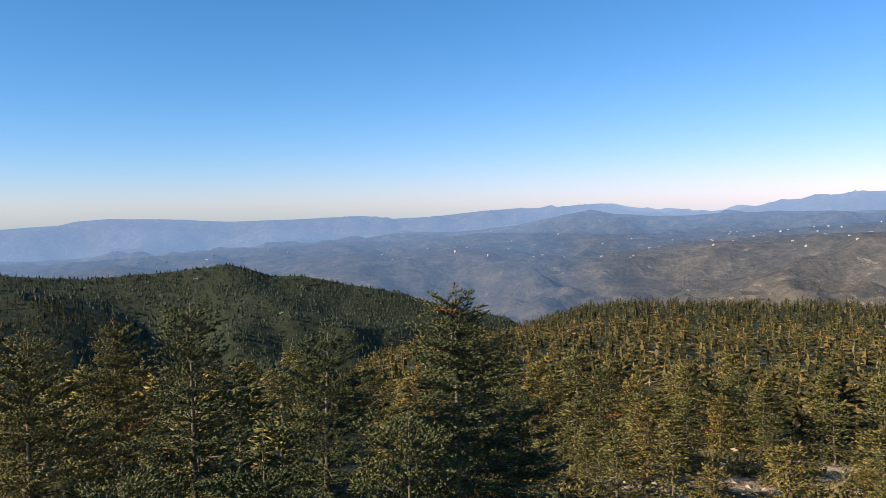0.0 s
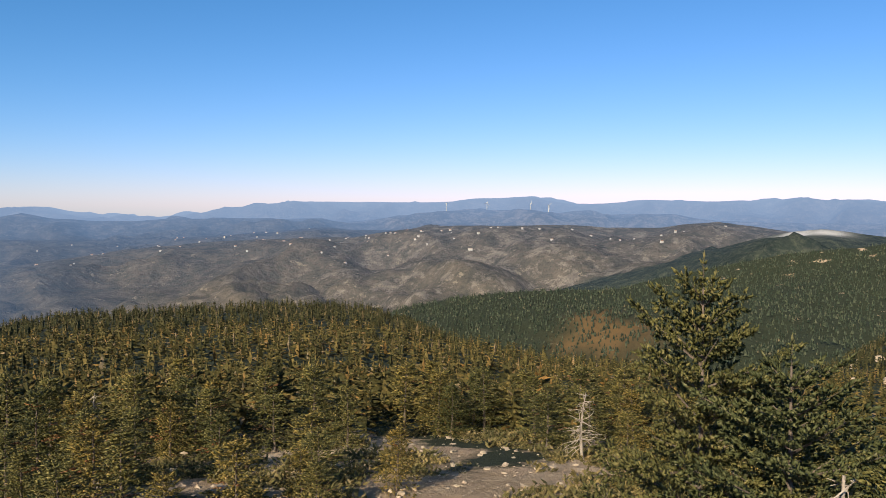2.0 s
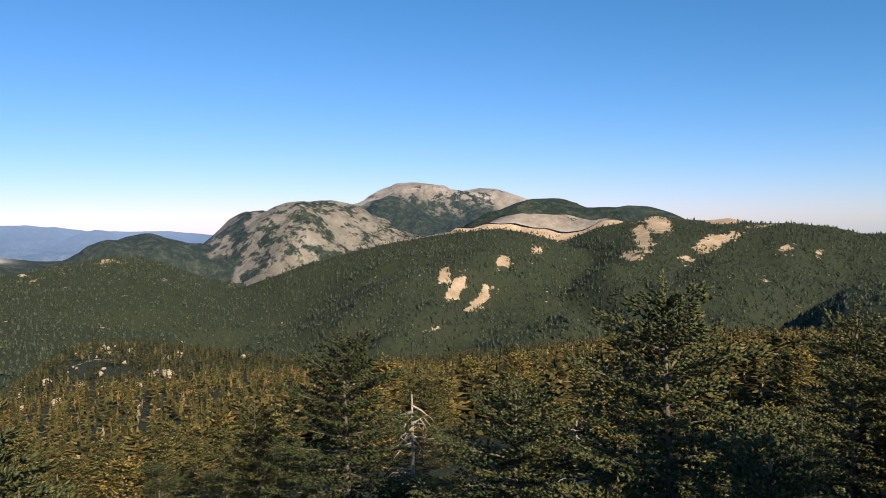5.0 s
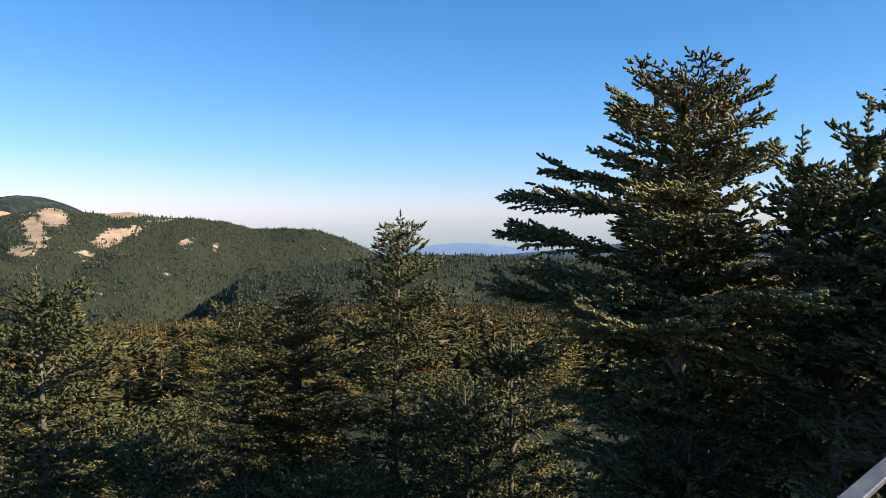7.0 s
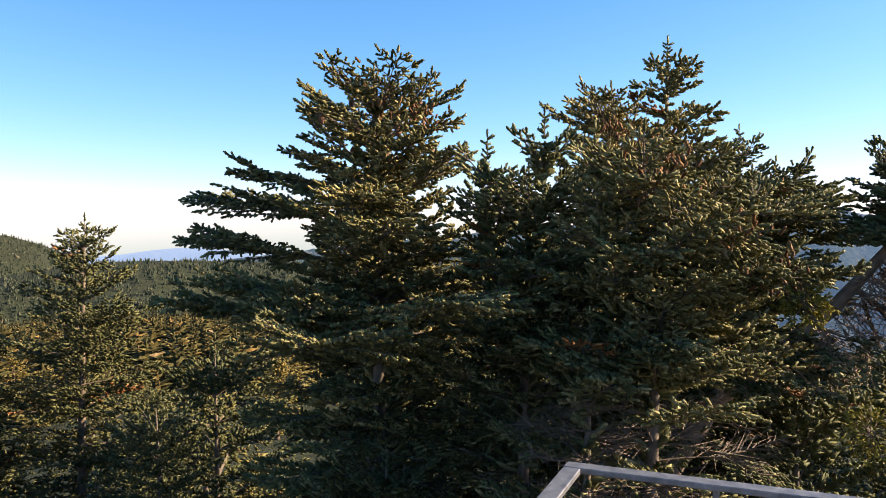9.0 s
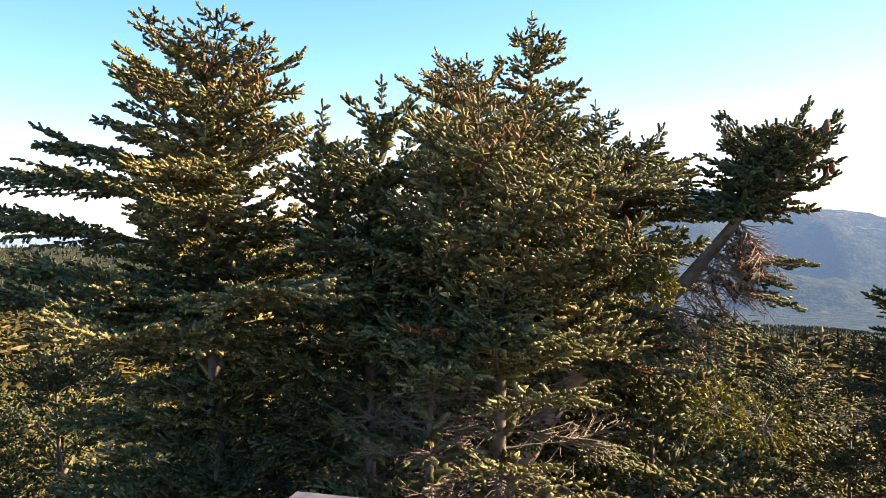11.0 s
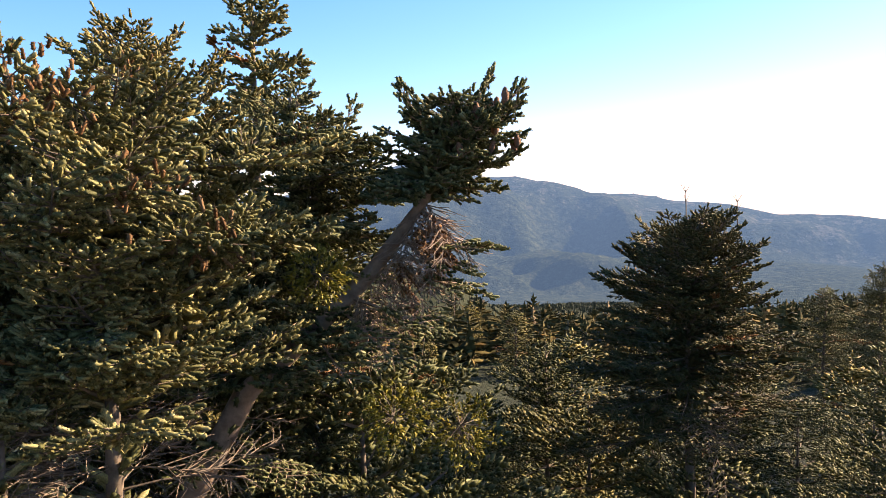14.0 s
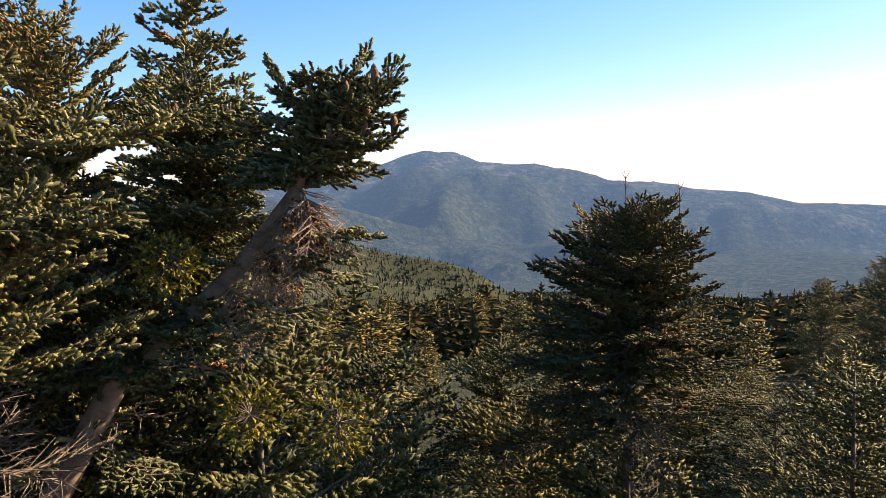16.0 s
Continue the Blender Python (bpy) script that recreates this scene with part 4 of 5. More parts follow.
def mistletoe(seed, place, size):
    """A ball of forked stalks with small yellow-green leaves, grown on a branch."""
    rng = random.Random(seed)
    clump = thing("mistletoe", place, "yellow-green mistletoe clump growing among fir branches", "mistletoe", "mistletoe clumps")
    stalks, leaves = [], []
    for _ in range(150):
        d = Vector((rng.gauss(0, 1), rng.gauss(0, 1), rng.gauss(0, 1))).normalized()
        end = d * size * rng.uniform(0.45, 1.0)
        if len(stalks) < 40:
            stalks.append((*(d * size * 0.05), *end, 0.003, 0.0015))
        for _ in range(4):
            w = (d + Vector((rng.uniform(-1, 1), rng.uniform(-1, 1), rng.uniform(-1, 1)))).normalized()
            leaves.append((*(end * rng.uniform(0.75, 1.02)), *w, rng.uniform(0.03, 0.05), 0.009))
    v, f = rods(stalks, 3)
    tagged(mesh_object("stalkwork", v, f, M_BARK, clump), kind="stuff")
    v, f = spread(SHOOT_COARSE, leaves)
    tagged(mesh_object("foliage", v, f, M_MISTLETOE, clump), kind="stuff")


mistletoe(1, (-0.6, -7.2, 8.45), 0.26)
mistletoe(2, (-1.0, -7.8, 8.2), 0.32)
mistletoe(3, (-0.16, -7.2, 9.35), 0.22)


# ---- middle firs: a few grown once, then copied ----
def grown_fir(seed, height, radius, s0, whorls, shoot, thick, template, needle, label, profile=0.55, dry=0.04, dead_low=0.15, per=5, group="firs on the hilltop", top_len=0.1, dense=0.7):
    stem = stem_of((0, 0, -0.3), (0, 0, height), 0.12, 7, seed)
    t = Fir(seed, shoot, thick)
    t.crown(stem, s0, 0.985, radius, whorls, per, profile, dry * 0.5, (32, -14), 0.15, dead_low=dead_low, top_len=top_len, dense=dense)
    t.leader(stem[-1], shoot * 1.8)
    return t.make("fir_tree", (0, 0, 0), label, stem, 0.045 + 0.013 * height, needle, template, group)


def plant(source, az, dist, top_z, turn, width=1.0, height=None, eye=(0, 0)):
    """Sets a copy of a fir, grown 1 unit = its own height, so that its tip comes to top_z."""
    x, y = eye[0] - dist * math.sin(radians(az)), eye[1] + dist * math.cos(radians(az))
    z = height_at(x, y)
    k = (top_z - z) / height
    m = Matrix.Translation((x, y, z)) @ Matrix.Rotation(radians(turn), 4, "Z")
    made = copy_thing(source, m)
    made.scale = (k * width, k * width, k)
    return made


BROAD = grown_fir(41, 9.0, 2.3, 0.36, 16, 0.115, 0.024, SHOOT_MID, M_NEEDLE_MID, "broad olive-green fir on the hilltop", 0.48, 0.0, 0.05, 6)
SLIM = grown_fir(42, 9.0, 1.8, 0.30, 25, 0.115, 0.022, SHOOT_MID, M_NEEDLE_MID, "slim green fir on the hilltop", 0.5, 0.03)
RAGGED = grown_fir(43, 9.0, 1.9, 0.34, 16, 0.115, 0.022, SHOOT_MID, M_NEEDLE_MID, "ragged fir with rusty dry sprays on the hilltop", 0.48, 0.04, 0.2)
BUSHY = grown_fir(44, 7.0, 2.2, 0.22, 13, 0.122, 0.027, SHOOT_MID, M_NEEDLE_MID, "bushy olive-green fir crowding the hilltop", 0.45, 0.03, 0.1)
# kind, azimuth, distance, height of the tip, turn, width
MIDDLE = [
    (BROAD, -111.3, 10.6, 9.3, 20, 1.0), (SLIM, -127.5, 14.3, 8.75, 80, 1.15), (RAGGED, -123.5, 14, 8.7, 200, 1.0), (SLIM, -134.9, 13.8, 10, 140, 1.0),
    (BUSHY, -118.5, 9.4, 7.6, 310, 0.8), (BUSHY, -131, 9, 7.4, 75, 0.9), (RAGGED, -140, 10, 8, 20, 0.9),
    (BROAD, -56.3, 8.6, 9.47, 0, 0.72), (BROAD, -62.1, 7.9, 8.76, 100, 0.85), (BROAD, -70, 8.4, 7.3, 250, 0.9), (BROAD, -86.3, 14.6, 8.3, 50, 0.95),
    (BROAD, -98, 11.5, 7.9, 170, 1.1), (RAGGED, -92, 18, 7, 10, 1.0), (SLIM, -80.3, 17, 6.6, 60, 0.9),
    (SLIM, 0.8, 15.8, 8.36, 0, 1.25), (RAGGED, 19.8, 15, 8.52, 120, 0.9), (SLIM, 24.8, 18, 7.68, 200, 1.0), (BROAD, 30.1, 16, 7.84, 300, 1.0), (RAGGED, 10.2, 14, 7.95, 30, 1.0),
    (BROAD, -166, 15.5, 7.8, 90, 1.0), (BROAD, 171, 14, 7.6, 10, 1.05), (SLIM, 160, 13, 7.5, 10, 1.1), (RAGGED, 152, 12, 8, 70, 1.0), (BUSHY, 176, 10.5, 7.2, 150, 0.8), (BUSHY, 166, 9, 6.8, 280, 0.85),
    (BUSHY, -124.5, 9.6, 7, 130, 1.0), (BUSHY, -136, 8.2, 6.8, 240, 1.0), (BUSHY, -143, 12.5, 8.3, 130, 0.95), (BUSHY, -104.5, 10, 7, 10, 0.9), (BUSHY, -114, 8, 6.4, 140, 0.9),
    (BUSHY, -170, 11, 7.6, 60, 1.0), (BUSHY, 162, 11, 7, 220, 1.1), (BUSHY, 168, 12, 7.3, 320, 1.1), (BUSHY, 178, 13, 7.7, 30, 1.0), (BUSHY, 158, 9.5, 7.2, 100, 1.0), (SLIM, 149, 16, 9, 100, 1.1), (BUSHY, 144, 11, 8, 10, 1.0),
    (BUSHY, 4.4, 12.5, 6.63, 80, 1.0), (BUSHY, 15.1, 12, 6.22, 190, 1.0), (BUSHY, 24.6, 12.5, 6.23, 260, 1.0), (BUSHY, -4, 17.5, 5.81, 30, 0.9), (BUSHY, -76, 10.5, 5.8, 20, 1.0), (BUSHY, -92, 11, 6.2, 290, 1.0), (BUSHY, -84, 11.5, 5.8, 190, 1.0),
    (BROAD, -164.5, 8.7, 9.7, 300, 0.75), (BROAD, -174, 8.5, 9.8, 20, 0.75), (BROAD, -156, 9.3, 9.6, 200, 0.75), (BUSHY, -181, 8.8, 8.8, 20, 0.9), (BUSHY, -168, 6.6, 7.4, 100, 0.8), (BUSHY, -152, 6.6, 7.3, 100, 0.8), (BUSHY, -178, 6.8, 7.2, 100, 0.7),
    (BUSHY, -79, 14, 5.6, 10, 1.1), (BUSHY, -72, 14, 5.2, 50, 1.1), (BUSHY, -66, 12, 6.01, 90, 1.0),
    (BUSHY, -128, 17, 6.4, 50, 1.0), (BUSHY, -120, 17, 6.2, 250, 1.0), (BUSHY, -109, 15, 6, 150, 1.0), (BUSHY, -138, 17, 6.8, 350, 1.0), (BUSHY, 173, 17, 5.8, 10, 1.1), (BUSHY, 165, 16, 6.2, 110, 1.1),
    (BUSHY, -175, 9, 6.9, 200, 0.9), (RAGGED, -162, 8.5, 7.4, 10, 0.9), (BUSHY, 155, 7.5, 6.6, 10, 0.8), (BUSHY, 157, 19, 5.6, 40, 1.1), (BUSHY, 153, 22, 5.4, 70, 1.1), (SLIM, 155.5, 30, 6.4, 70, 1.2), (SLIM, 152.5, 34, 6.8, 0, 1.2), (SLIM, 149.5, 32, 7.4, 160, 1.2), (BUSHY, 160, 25, 4.6, 10, 1.2), (BUSHY, -78, 24, 3.2, 30, 1.1), (BUSHY, -74, 27, 2.8, 100, 1.1), (BUSHY, -82, 27, 2.8, 200, 1.1), (BUSHY, -76, 20, 3.6, 250, 1.0),
]
for kind_, az_, dist_, top_, turn_, width_ in MIDDLE:
    plant(kind_, az_, dist_, top_, turn_, width_, 7.3 if kind_ is BUSHY else 9.22, (-1.06, -0.3) if -109 < az_ < 90 else (0, 0))
for ob in (BROAD, SLIM, RAGGED, BUSHY):
    for o in (*ob.children_recursive, ob):
        bpy.data.objects.remove(o)


# ---- firs across the slope ----
SLOPE = [grown_fir(50 + k, h, r, 0.06, w + 2, 0.31, 0.062, SHOOT_COARSE, M_NEEDLE_SLOPE, lab, 0.55, d, 0.04, 5, "firs across the slope", dense=0.8)
         for k, (h, r, w, d, lab) in enumerate([(6.5, 1.8, 12, 0.02, "small green fir on the stony slope"), (6.5, 1.45, 13, 0.03, "slim dark green fir on the stony slope"),
                                                (6.0, 1.9, 11, 0.07, "ragged fir with rusty sprays on the slope"), (5.0, 1.9, 9, 0.02, "low bushy green fir on the slope")])]
rng = random.Random(77)


def in_clearing(az, r):
    return ((az + 37) / 13) ** 2 + ((r - 36) / 10.5) ** 2 < 1


placed = [(-d * math.sin(radians(a)), d * math.cos(radians(a))) for _, a, d, *_ in MIDDLE] + [(3.0, -6.6), (1.5, -6.9), (0.35, -6.7), (1.3, -11.8), (-3.3, -10.95)]
count = 0
for _ in range(9000):
    if count >= 222:
        break
    north = rng.random() < 0.66
    az = rng.uniform(8, -64) if north else rng.choice([rng.uniform(38, 6), rng.uniform(-62, -214), rng.uniform(-62, -214), rng.uniform(-62, -214)])
    r = 18 + (35 * rng.random() ** 0.6 if north else 42 * rng.random() ** 0.75)
    if (in_clearing(az, r) and rng.random() < 0.92) or (-57 < az < -10 and r < 26):
        continue
    x, y = -r * math.sin(radians(az)), r * math.cos(radians(az))
    if any((x - a) ** 2 + (y - b) ** 2 < ((1.5 if r < 40 else 1.9) if north else 2.0) ** 2 for a, b in placed):
        continue
    placed.append((x, y))
    k = rng.choice([0, 0, 1, 2, 3, 3])
    ground_z = height_at(x, y)
    size = rng.uniform(0.30, 0.52) + 0.38 * min(1, max(0, (r - 30) / 30)) if north else min(rng.uniform(0.5, 0.85), max(0.3, (EYE - r * 0.155 - ground_z) / 6.5))
    t = copy_thing(SLOPE[k], Matrix.Translation((x, y, ground_z)) @ Matrix.Rotation(rng.uniform(-0.08, 0.08), 4, "X") @ Matrix.Rotation(rng.uniform(0, 6.28), 4, "Z"))
    t.scale = (size * rng.uniform(1.1, 1.6), size * rng.uniform(1.1, 1.6), size)
    count += 1
for ob in SLOPE:
    for o in (*ob.children_recursive, ob):
        bpy.data.objects.remove(o)


# ---- woods beyond: too many to count ----
def wood_template(layers, sides, rng):
    """A small fir of ragged tiers, 1 high."""
    v, f = [], []
    for k in range(layers):
        z0, z1 = 0.05 + 0.9 * k / layers, min(1.0, 0.05 + 0.9 * (k + 1.7) / layers)
        r = 0.26 * (1 - k / (layers + 0.3)) ** 0.8 * rng.uniform(0.85, 1.15)
        i = len(v)
        for s in range(sides):
            a = 2 * math.pi * (s + 0.5 * k) / sides
            q = r * (rng.uniform(0.5, 0.75) if s % 2 else rng.uniform(0.9, 1.2))
            v.append((q * math.cos(a), q * math.sin(a), z0 + rng.uniform(-0.03, 0.03)))
        v.append((0, 0, z1))
        f += [(i + s, i + (s + 1) % sides, i + sides) for s in range(sides)]
    return np.array(v), np.array(f)


def woods(name, label, templates, places, heights, mat=None):
    rs = np.random.RandomState(3)
    vs, fs, base = [], [], 0
    pick = rs.randint(0, len(templates), len(places))
    for k, (tv, tf) in enumerate(templates):
        p, h = places[pick == k], heights[pick == k]
        if not len(p):
            continue
        a = rs.rand(len(p)) * 6.28
        c, s = np.cos(a)[:, None], np.sin(a)[:, None]
        wide = h * rs.uniform(0.85, 1.45, len(h))
        v = np.stack([(tv[None, :, 0] * c - tv[None, :, 1] * s) * wide[:, None], (tv[None, :, 0] * s + tv[None, :, 1] * c) * wide[:, None], tv[None, :, 2] * h[:, None]], -1) + p[:, None]
        vs.append(v.reshape(-1, 3))
        fs.append((tf[None] + (np.arange(len(p)) * len(tv))[:, None, None]).reshape(-1, 3) + base)
        base += len(p) * len(tv)
    ob = mesh_object(name, np.concatenate(vs), np.concatenate(fs), mat or M_WOODS)
    return tagged(ob, label, "forest", kind="stuff")


def bare_spot(az, r, z):
    """True where the woods leave the ground open."""
    x, y = -r * np.sin(np.radians(az)), r * np.cos(np.radians(az))
    n = fnoise(x / 45, y / 45, 4)
    knoll = np.exp(-((az + 71) / 6) ** 2 - ((r - 330) / 45) ** 2) * 0.5
    rust = 0.3 * np.exp(-((az + 50.5) / 3.0) ** 2 - ((r - 670) / 45) ** 2)
    return openness(az, r, z) + knoll + rust + n * 1.3 > 0.5


LOOK_AZ = np.arange(40, -216.1, -0.5)
LOOK_R = np.geomspace(25, 1500, 110)
_a, _r = np.meshgrid(LOOK_AZ, LOOK_R)
SKYLINE = np.maximum.accumulate((land(_a, _r)[0] + 3.0 - EYE) / _r, axis=0)   # how high the land stands up to each distance


def scatter(seed, r0, r1, gap, h0, h1, keep=1.0):
    """Places on the land between two distances, on slopes that the tower looks onto."""
    rs = np.random.RandomState(seed)
    n = int(math.radians(256) / 2 * (r1 ** 2 - r0 ** 2) / gap ** 2)
    az = 40 - 256 * rs.rand(n)
    r = np.sqrt(r0 ** 2 + (r1 ** 2 - r0 ** 2) * rs.rand(n))
    z, bare, top = land(az, r)
    k = np.clip(np.searchsorted(LOOK_R, r) - 2, 0, len(LOOK_R) - 1)
    a = np.clip(np.round((40 - az) / 0.5).astype(int), 0, len(LOOK_AZ) - 1)
    ok = ((z + 9 - EYE) / r > SKYLINE[k, a]) & ~bare_spot(az, r, z)
    az, r, z = az[ok], r[ok], z[ok]
    x, y = -r * np.sin(np.radians(az)), r * np.cos(np.radians(az))
    return np.stack([x, y, z - 0.3], -1), h0 + (h1 - h0) * rs.rand(len(x)) ** 1.3


def spray_template(seed, count=34):
    """A fir 1 high, built of coarse drooping sprays."""
    rng = random.Random(seed)
    rows = []
    for k in range(count):
        u = ((k + 0.5) / count) ** 0.8
        a = k * 2.4 + rng.uniform(-0.4, 0.4)
        reach = (0.06 + 0.33 * (1 - u) ** 0.65) * rng.uniform(0.75, 1.2)
        rows.append((0, 0, 0.08 + 0.84 * u, math.cos(a), math.sin(a), -0.25 + 0.9 * u * u + rng.uniform(-0.15, 0.15), reach, 0.044 * (1.15 - 0.6 * u)))
    rows.append((0, 0, 0.78, 0, 0, 1, 0.24, 0.035))
    rows.append((0, 0, 0.1, 0, 0, 1, 0.75, 0.085))
    return spread(SHOOT_COARSE, rows)


_wr = random.Random(8)
FULL = [spray_template(k) for k in range(6)]
LOOSE = [spray_template(20 + k, 15) for k in range(6)]
SPARE = [spray_template(40 + k, 9) for k in range(6)]
TINY = [wood_template(2, 4, _wr) for _ in range(6)]
woods("woods", "dense fir forest on the slopes below the summit", FULL, *scatter(1, 50, 115, 2.7, 2.6, 5.4))
woods("woods", "dense fir forest farther down the slopes", LOOSE, *scatter(4, 115, 250, 3.8, 3.2, 5.8))
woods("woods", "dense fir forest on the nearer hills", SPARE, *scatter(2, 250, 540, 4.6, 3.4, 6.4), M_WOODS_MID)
woods("woods", "dark fir forest covering the far hillsides", TINY, *scatter(3, 540, 1480, 4.9, 2.8, 5.4), M_WOODS_HAZED)


def scrub():
    """Low juniper and seedling firs between the stones of the clearing."""
    rs = np.random.RandomState(21)
    n = 3800
    az, r = 8 - 72 * rs.rand(n), 25 + 24 * rs.rand(n) ** 0.8
    x, y = -r * np.sin(np.radians(az)), r * np.cos(np.radians(az))
    keep = fnoise(x / 5, y / 5, 3) > -0.02
    az, r, x, y = az[keep], r[keep], x[keep], y[keep]
    places = np.stack([x, y, land(az, r)[0] - 0.1], -1)
    ob = woods("scrub", "low olive-brown juniper scrub among stones", [low_template(k) for k in range(5)], places, 0.22 + 0.6 * rs.rand(len(x)) ** 2, M_SCRUB)
    return tagged(ob, category="scrub")


def low_template(seed):
    rng = random.Random(60 + seed)
    rows = []
    for k in range(26):
        a = k * 2.4 + rng.uniform(-0.4, 0.4)
        rows.append((rng.uniform(-0.6, 0.6), rng.uniform(-0.6, 0.6), rng.uniform(0.0, 0.45), math.cos(a), math.sin(a), rng.uniform(0.2, 1.6), rng.uniform(0.3, 0.6), 0.09))
    return spread(SHOOT_COARSE, rows)


def stones():
    """Pale limestone rubble on the open ground."""
    rs = np.random.RandomState(22)
    n = 1500
    az, r = -2 - 58 * rs.rand(n), 26 + 28 * rs.rand(n)
    z = land(az, r)[0]
    vs, fs = [], []
    ico = bmesh.new()
    bmesh.ops.create_icosphere(ico, subdivisions=1, radius=1)
    tv, tf = np.array([v.co[:] for v in ico.verts]), np.array([[v.index for v in q.verts] for q in ico.faces])
    ico.free()
    for k in range(n):
        size = 0.04 + 0.2 * rs.rand() ** 4
        v = tv * (1 + 0.35 * rs.randn(len(tv), 1)) * size * np.array([1.2, 0.9, 0.55])
        a = rs.rand() * 6.28
        c, s = math.cos(a), math.sin(a)
        v = v @ np.array([[c, s, 0], [-s, c, 0], [0, 0, 1]])
        fs.append(tf + len(tv) * k)
        vs.append(v + [-r[k] * math.sin(radians(az[k])), r[k] * math.cos(radians(az[k])), z[k] + size * 0.1])
    ob = mesh_object("stones", np.concatenate(vs), np.concatenate(fs), M_STONE)
    tagged(ob, "pale limestone rubble scattered on bare ground", "stones", kind="stuff")


M_STONE = wood_material("limestone", (0.26, 0.19, 0.125), (0.48, 0.37, 0.26), 2.5)
def boulders():
    """Grey limestone outcrops showing between the firs of a knoll."""
    rs = np.random.RandomState(32)
    az = -71 + 5.5 * rs.randn(60)
    r = 310 + 48 * rs.randn(60)
    size = 0.4 + 1.1 * rs.rand(60) ** 2
    z = land(az, r)[0]
    ico = bmesh.new()
    bmesh.ops.create_icosphere(ico, subdivisions=2, radius=1)
    tv, tf = np.array([v.co[:] for v in ico.verts]), np.array([[v.index for v in q.verts] for q in ico.faces])
    ico.free()
    vs = []
    for k in range(len(az)):
        v = tv * (1 + 0.16 * rs.randn(len(tv), 1)) * size[k] * np.array([1.5, 1.1, 1.0])
        vs.append(v + [-r[k] * math.sin(radians(az[k])), r[k] * math.cos(radians(az[k])), z[k] + size[k] * 0.9])
    fs = (tf[None] + (np.arange(len(az)) * len(tv))[:, None, None]).reshape(-1, 3)
    tagged(mesh_object("outcrop", np.concatenate(vs), fs, M_STONE), "grey limestone outcrops between the trees", "rocks", kind="stuff")


scrub()
stones()
boulders()


# ---- dead snags ----
def snag(seed, az, dist, top_z, lean, limbs, label, reach=1.0, rise=(-0.9, 0.5)):
    rng = random.Random(seed)
    x, y = -1.06 - dist * math.sin(radians(az)), -0.3 + dist * math.cos(radians(az))
    z = height_at(x, y) - 0.1
    h = top_z - z
    stem = stem_of((x, y, z), (x + lean, y, top_z), 0.15, 7, seed)
    rows = []
    for _ in range(limbs):
        s = 1 - min(1.0, 4 / h) * rng.uniform(0.03, 0.8)
        p = along(stem, s)
        a = rng.uniform(0, 6.28)
        d = Vector((math.cos(a), math.sin(a), rng.uniform(*rise))).normalized()
        ln = rng.uniform(0.4, 1.0) * (1.2 - s) * min(h, 4) * 0.42 * reach + 0.2 * reach
        q = p
        for k in range(3):
            e = q + d * (ln / 3)
            rows.append((*q, *e, 0.03 * reach * (1 - k / 3.4), 0.03 * reach * (1 - (k + 1) / 3.4)))
            q, d = e, (d + Vector((rng.uniform(-0.5, 0.5), rng.uniform(-0.5, 0.5), rng.uniform(-0.5, 0.2)))).normalized()
            rows.append((*q, *(q + Vector((rng.uniform(-1, 1), rng.uniform(-1, 1), rng.uniform(-1, 0.4))) * 0.22), 0.012, 0.004))
    tree = thing("dead_tree", (x, y, z), label, "dead tree", "bleached dead trees")
    v, f = tube([tuple(p - Vector((x, y, z))) for p in stem], [0.095 * (0.4 + 0.6 * reach) * (1 - 0.8 * i / 6) for i in range(7)], 8, rng)
    mesh_object("trunk", v, f, M_SNAG, tree, smooth=True)
    v, f = rods(rows, 4)
    tagged(mesh_object("limbwork", v - np.array((x, y, z)), f, M_SNAG, tree, "bleached crooked limbs"), kind="stuff")


snag(1, -48.1, 40, 0.55, 0.2, 44, "bleached grey dead fir with drooping limbs")
snag(2, -66.4, 7.6, 7.75, -0.3, 30, "broken bleached dead fir between green firs", 0.62, (0.3, 1.5))
snag(3, -91.2, 17, 6.5, 0.1, 44, "pale dead fir with hanging twigs")
snag(4, -13.2, 46, -0.2, 0.1, 16, "pale dead fir on the stony slope")
snag(5, -103, 19, 5.4, 0.1, 36, "pale dead fir with hanging twigs")


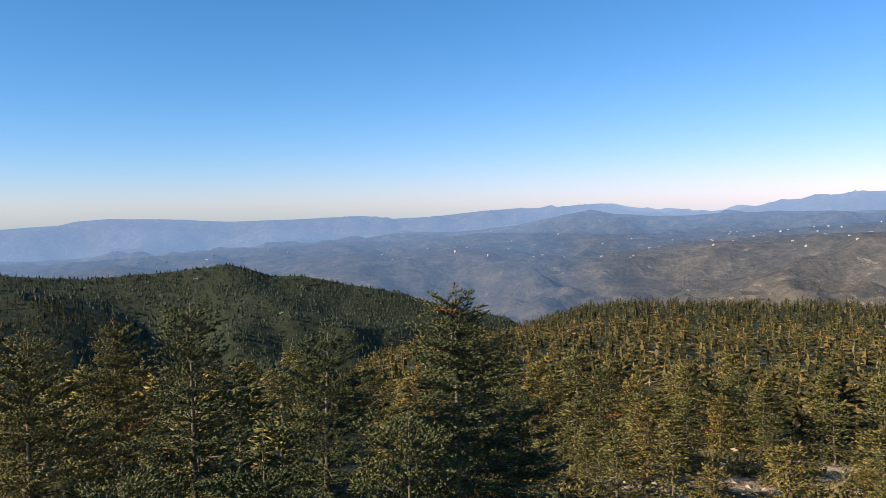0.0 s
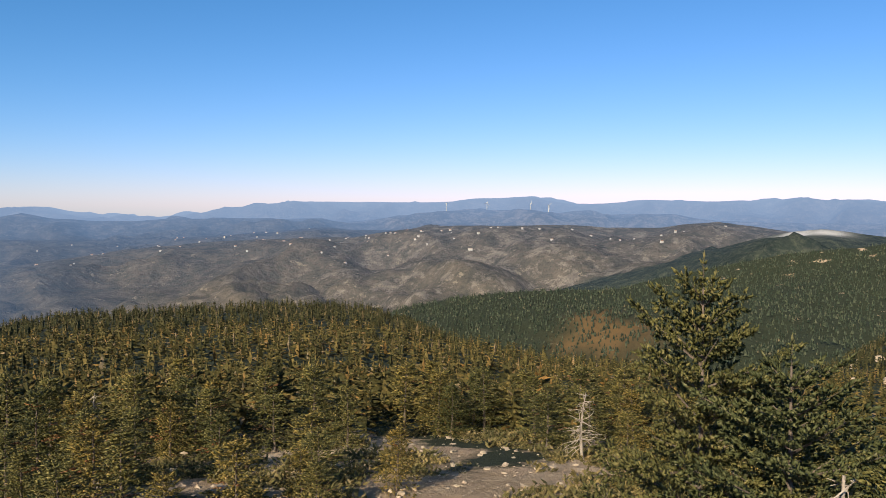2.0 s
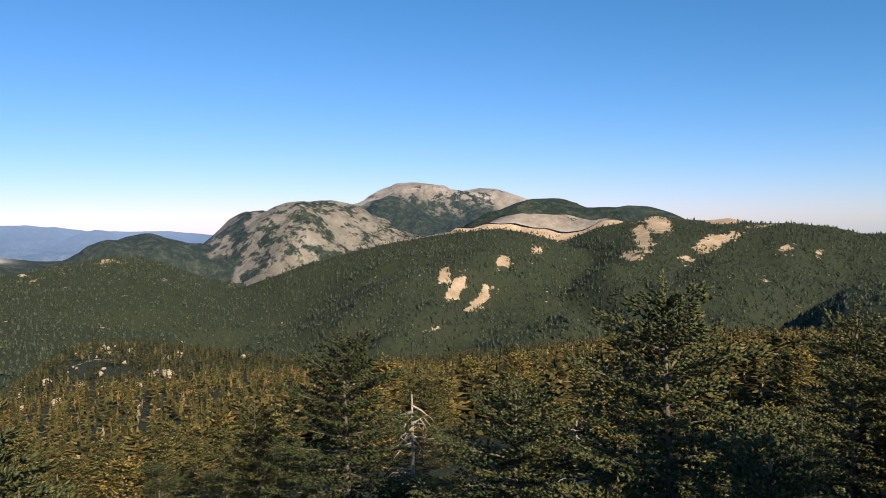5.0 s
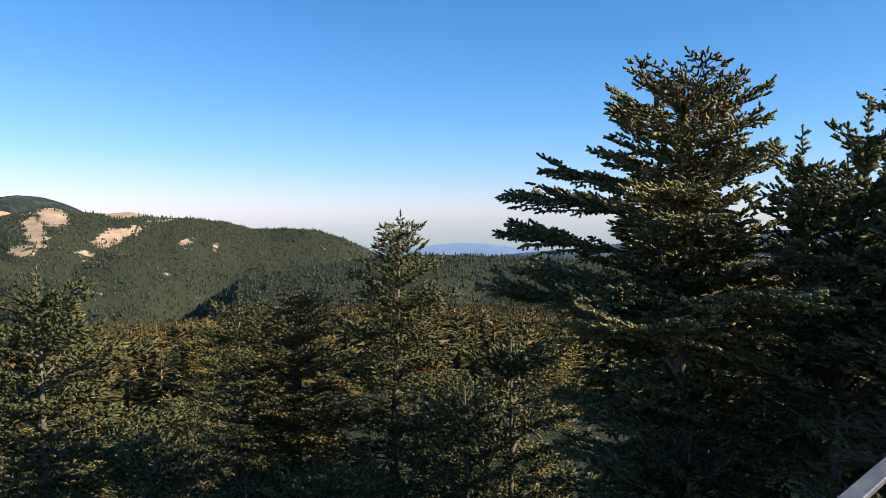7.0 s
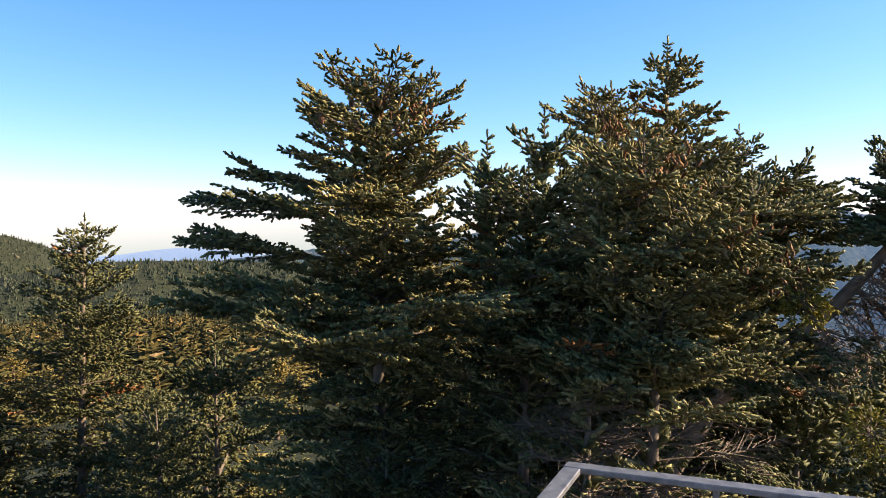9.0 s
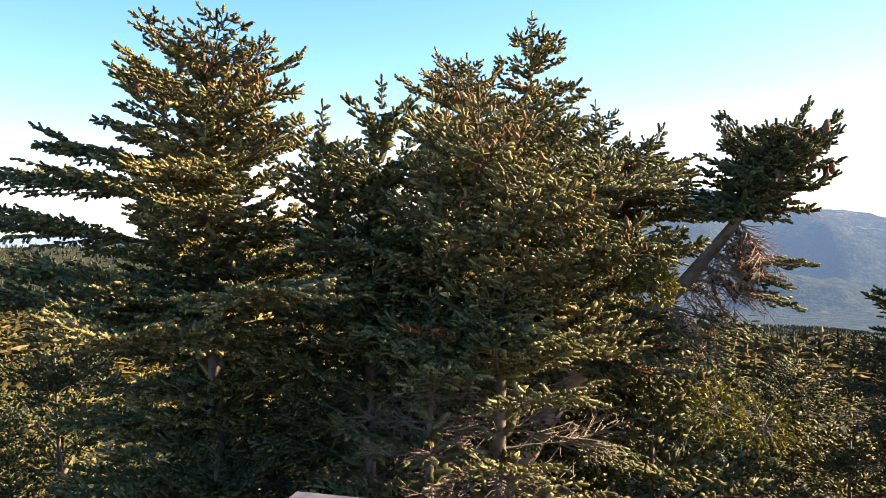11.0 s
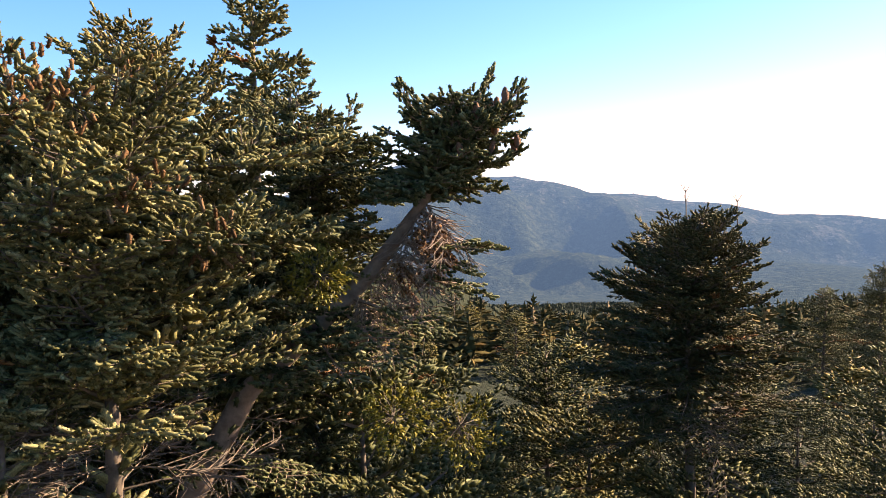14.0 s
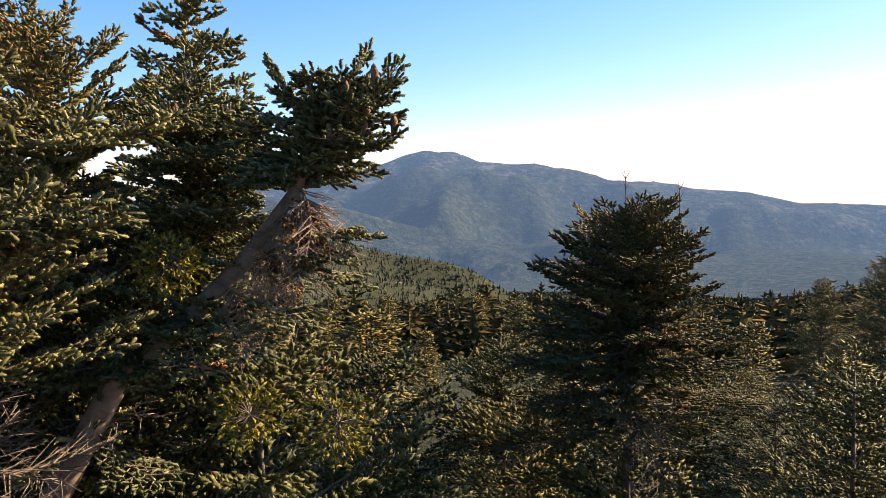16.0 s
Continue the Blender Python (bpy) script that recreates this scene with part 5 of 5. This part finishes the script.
# ---- villages and wind turbines far off ----
def village():
    """Far white houses with tiled roofs, a few strides wide each and too many to count."""
    rs = np.random.RandomState(12)
    az, r = [], []
    for a, d, n, sa, sd in ((-49, 2420, 26, 2.2, 40), (-41, 2380, 22, 2.0, 40), (-34, 2480, 30, 2.5, 60), (-27, 2900, 40, 3.0, 120), (-17, 3050, 36, 4.0, 160), (-8, 2750, 22, 4.0, 90), (-30, 2560, 30, 4.0, 60), (4, 3050, 16, 5.0, 140), (-54, 2480, 14, 1.5, 40), (-22, 3350, 30, 5.0, 120), (14, 3300, 16, 6.0, 150)):
        az += list(a + sa * rs.randn(n))
        r += list(d + sd * rs.randn(n))
    az, r = np.array(az)[::2] + 1.5 * rs.randn(len(az[::2])), np.array(r)[::2] + 80 * rs.randn(len(r[::2]))
    z = land(az, r)[0]
    v, f, g = [], [], []
    for a, d, h in zip(az, r, z):
        x, y, t = -d * math.sin(radians(a)), d * math.cos(radians(a)), rs.rand() * 3.14
        w, l, e = rs.uniform(1.6, 2.8), rs.uniform(2.0, 4.5), rs.uniform(1.5, 3)
        i = len(v)
        c, s = math.cos(t), math.sin(t)
        for px, py, pz in ((-w, -l, -4), (w, -l, -4), (w, l, -4), (-w, l, -4), (-w, -l, e), (w, -l, e), (w, l, e), (-w, l, e), (0, -l, e + 1.4), (0, l, e + 1.4)):
            v.append((x + px * c - py * s, y + px * s + py * c, h + pz))
        f += [(i, i + 1, i + 5, 8 + i, i + 4), (i + 1, i + 2, i + 6, i + 5), (i + 2, i + 3, i + 7, 9 + i, i + 6), (i + 3, i, i + 4, i + 7), (i + 5, i + 6, i + 9, i + 8), (i + 7, i + 4, i + 8, i + 9)]
        g += [0, 0, 0, 0, 1, 1]
    ob = mesh_object("village_houses", v, f, M_LIME)
    ob.data.materials.append(M_TILE)
    ob.data.polygons.foreach_set("material_index", np.array(g, dtype=np.int32))
    tagged(ob, "scattered white village houses with tiled roofs", "village", kind="stuff")


def turbine(az, dist, height, turn):
    x, y = -dist * math.sin(radians(az)), dist * math.cos(radians(az))
    z = height_at(x, y) - 2
    t = thing("wind_turbine", (x, y, z), "white wind turbine on a distant ridge", "wind turbine", "turbines on the ridge")
    v, f = tube([(0, 0, 0), (0, 0, height * 0.5), (0, 0, height)], [2.2, 1.7, 1.2], 8)
    mesh_object("mast", v, f, M_LIME, t)
    part("nacelle", box_mesh(3, 6, 3, 0.4), M_LIME, t, place=(0, 0, height + 1))
    for k in range(3):
        a = radians(turn + 120 * k)
        v, f = rods([(0, -3.5, height + 1, math.cos(a) * height * 0.55, -3.5, height + 1 + math.sin(a) * height * 0.55, 1.3, 0.4)], 4)
        mesh_object("blade", v, f, M_LIME, t)


M_LIME = wood_material("limewashed_wall", (0.34, 0.32, 0.29), (0.50, 0.47, 0.43), 0.2)
M_TILE = wood_material("roof_tiles", (0.30, 0.15, 0.10), (0.42, 0.24, 0.16), 0.2)
village()
for az_, turn_ in ((-37.9, 20), (-40.9, 70), (-44.1, 95), (-45.4, 40)):
    turbine(az_, 4250, 42, turn_)


# ---- the platform ----
CX, SY, NY, WX, RAIL = 0.49, -2.8, 0.40, -3.6, 9.4


def platform():
    deck = thing("viewing_platform", (0, 0, 8.35), "square wooden viewing platform high among the firs", "platform")
    x = WX
    while x < CX - 0.01:
        bm = box_mesh(0.14, NY - SY, 0.035)
        part("plank", bm, M_DECK, deck, place=(x + 0.07, (NY + SY) / 2, -0.02))
        x += 0.1475
    for y in (SY + 0.1, (SY + NY) / 2, NY - 0.1):
        part("beam", box_mesh(CX - WX, 0.1, 0.16), M_STEEL, deck, place=((WX + CX) / 2, y, -0.12))
    for x in (WX + 0.1, CX - 0.1):
        for y in (SY + 0.1, NY - 0.1):
            g = height_at(x, y)
            part("leg", box_mesh(0.12, 0.12, 8.13 - g), M_STEEL, deck, place=(x, y, (8.15 + g) / 2 - 8.35))


def railing():
    rail = thing("railing", (0, 0, 8.35), "weathered grey steel railing along the platform edge", "railing")
    h = RAIL - 8.35
    bar, deep = 0.042, 0.014
    part("top_bar", box_mesh(CX - WX, bar, deep, 0.002), M_STEEL, rail, place=((CX + WX) / 2, SY + bar / 2, h - deep / 2))
    for x in (CX - bar / 2, WX + bar / 2):
        part("top_bar", box_mesh(bar, 2.2 - bar - 0.002, deep, 0.002), M_STEEL, rail, place=(x, SY + bar + 0.001 + (2.2 - bar) / 2, h - deep / 2))
    for x in (CX - 0.34 - 0.46 * k for k in range(8)):
        part("post", box_mesh(0.014, 0.014, h - deep, 0.001), M_STEEL, rail, place=(x, SY + 0.021, (h - deep) / 2))
    for k in range(5):
        for x in (CX - 0.021, WX + 0.021):
            part("post", box_mesh(0.014, 0.014, h - deep, 0.001), M_STEEL, rail, place=(x, SY + 0.3 + 0.44 * k, (h - deep) / 2))


def corner_post():
    """A concrete post with a pointed cap on the deck's corner."""
    post = thing("corner_post", (CX - 0.06, NY - 0.02, 8.35), "speckled grey concrete post with a pointed cap", "post")
    part("shaft", box_mesh(0.10, 0.10, 0.995, 0.01), M_CONCRETE, post, place=(0, 0, 0.4975))
    bm = bmesh.new()
    bmesh.ops.create_cone(bm, cap_ends=True, segments=4, radius1=0.068, radius2=0.006, depth=0.065)
    bmesh.ops.rotate(bm, verts=bm.verts, cent=(0, 0, 0), matrix=Matrix.Rotation(radians(45), 3, "Z"))
    bmesh.ops.bevel(bm, geom=bm.edges[:], offset=0.004, segments=1, affect="EDGES")
    part("cap", bm, M_CONCRETE, post, place=(0, 0, 1.0265))


M_CONCRETE = wood_material("concrete", (0.20, 0.20, 0.20), (0.46, 0.46, 0.45), 55)
platform()
railing()
corner_post()
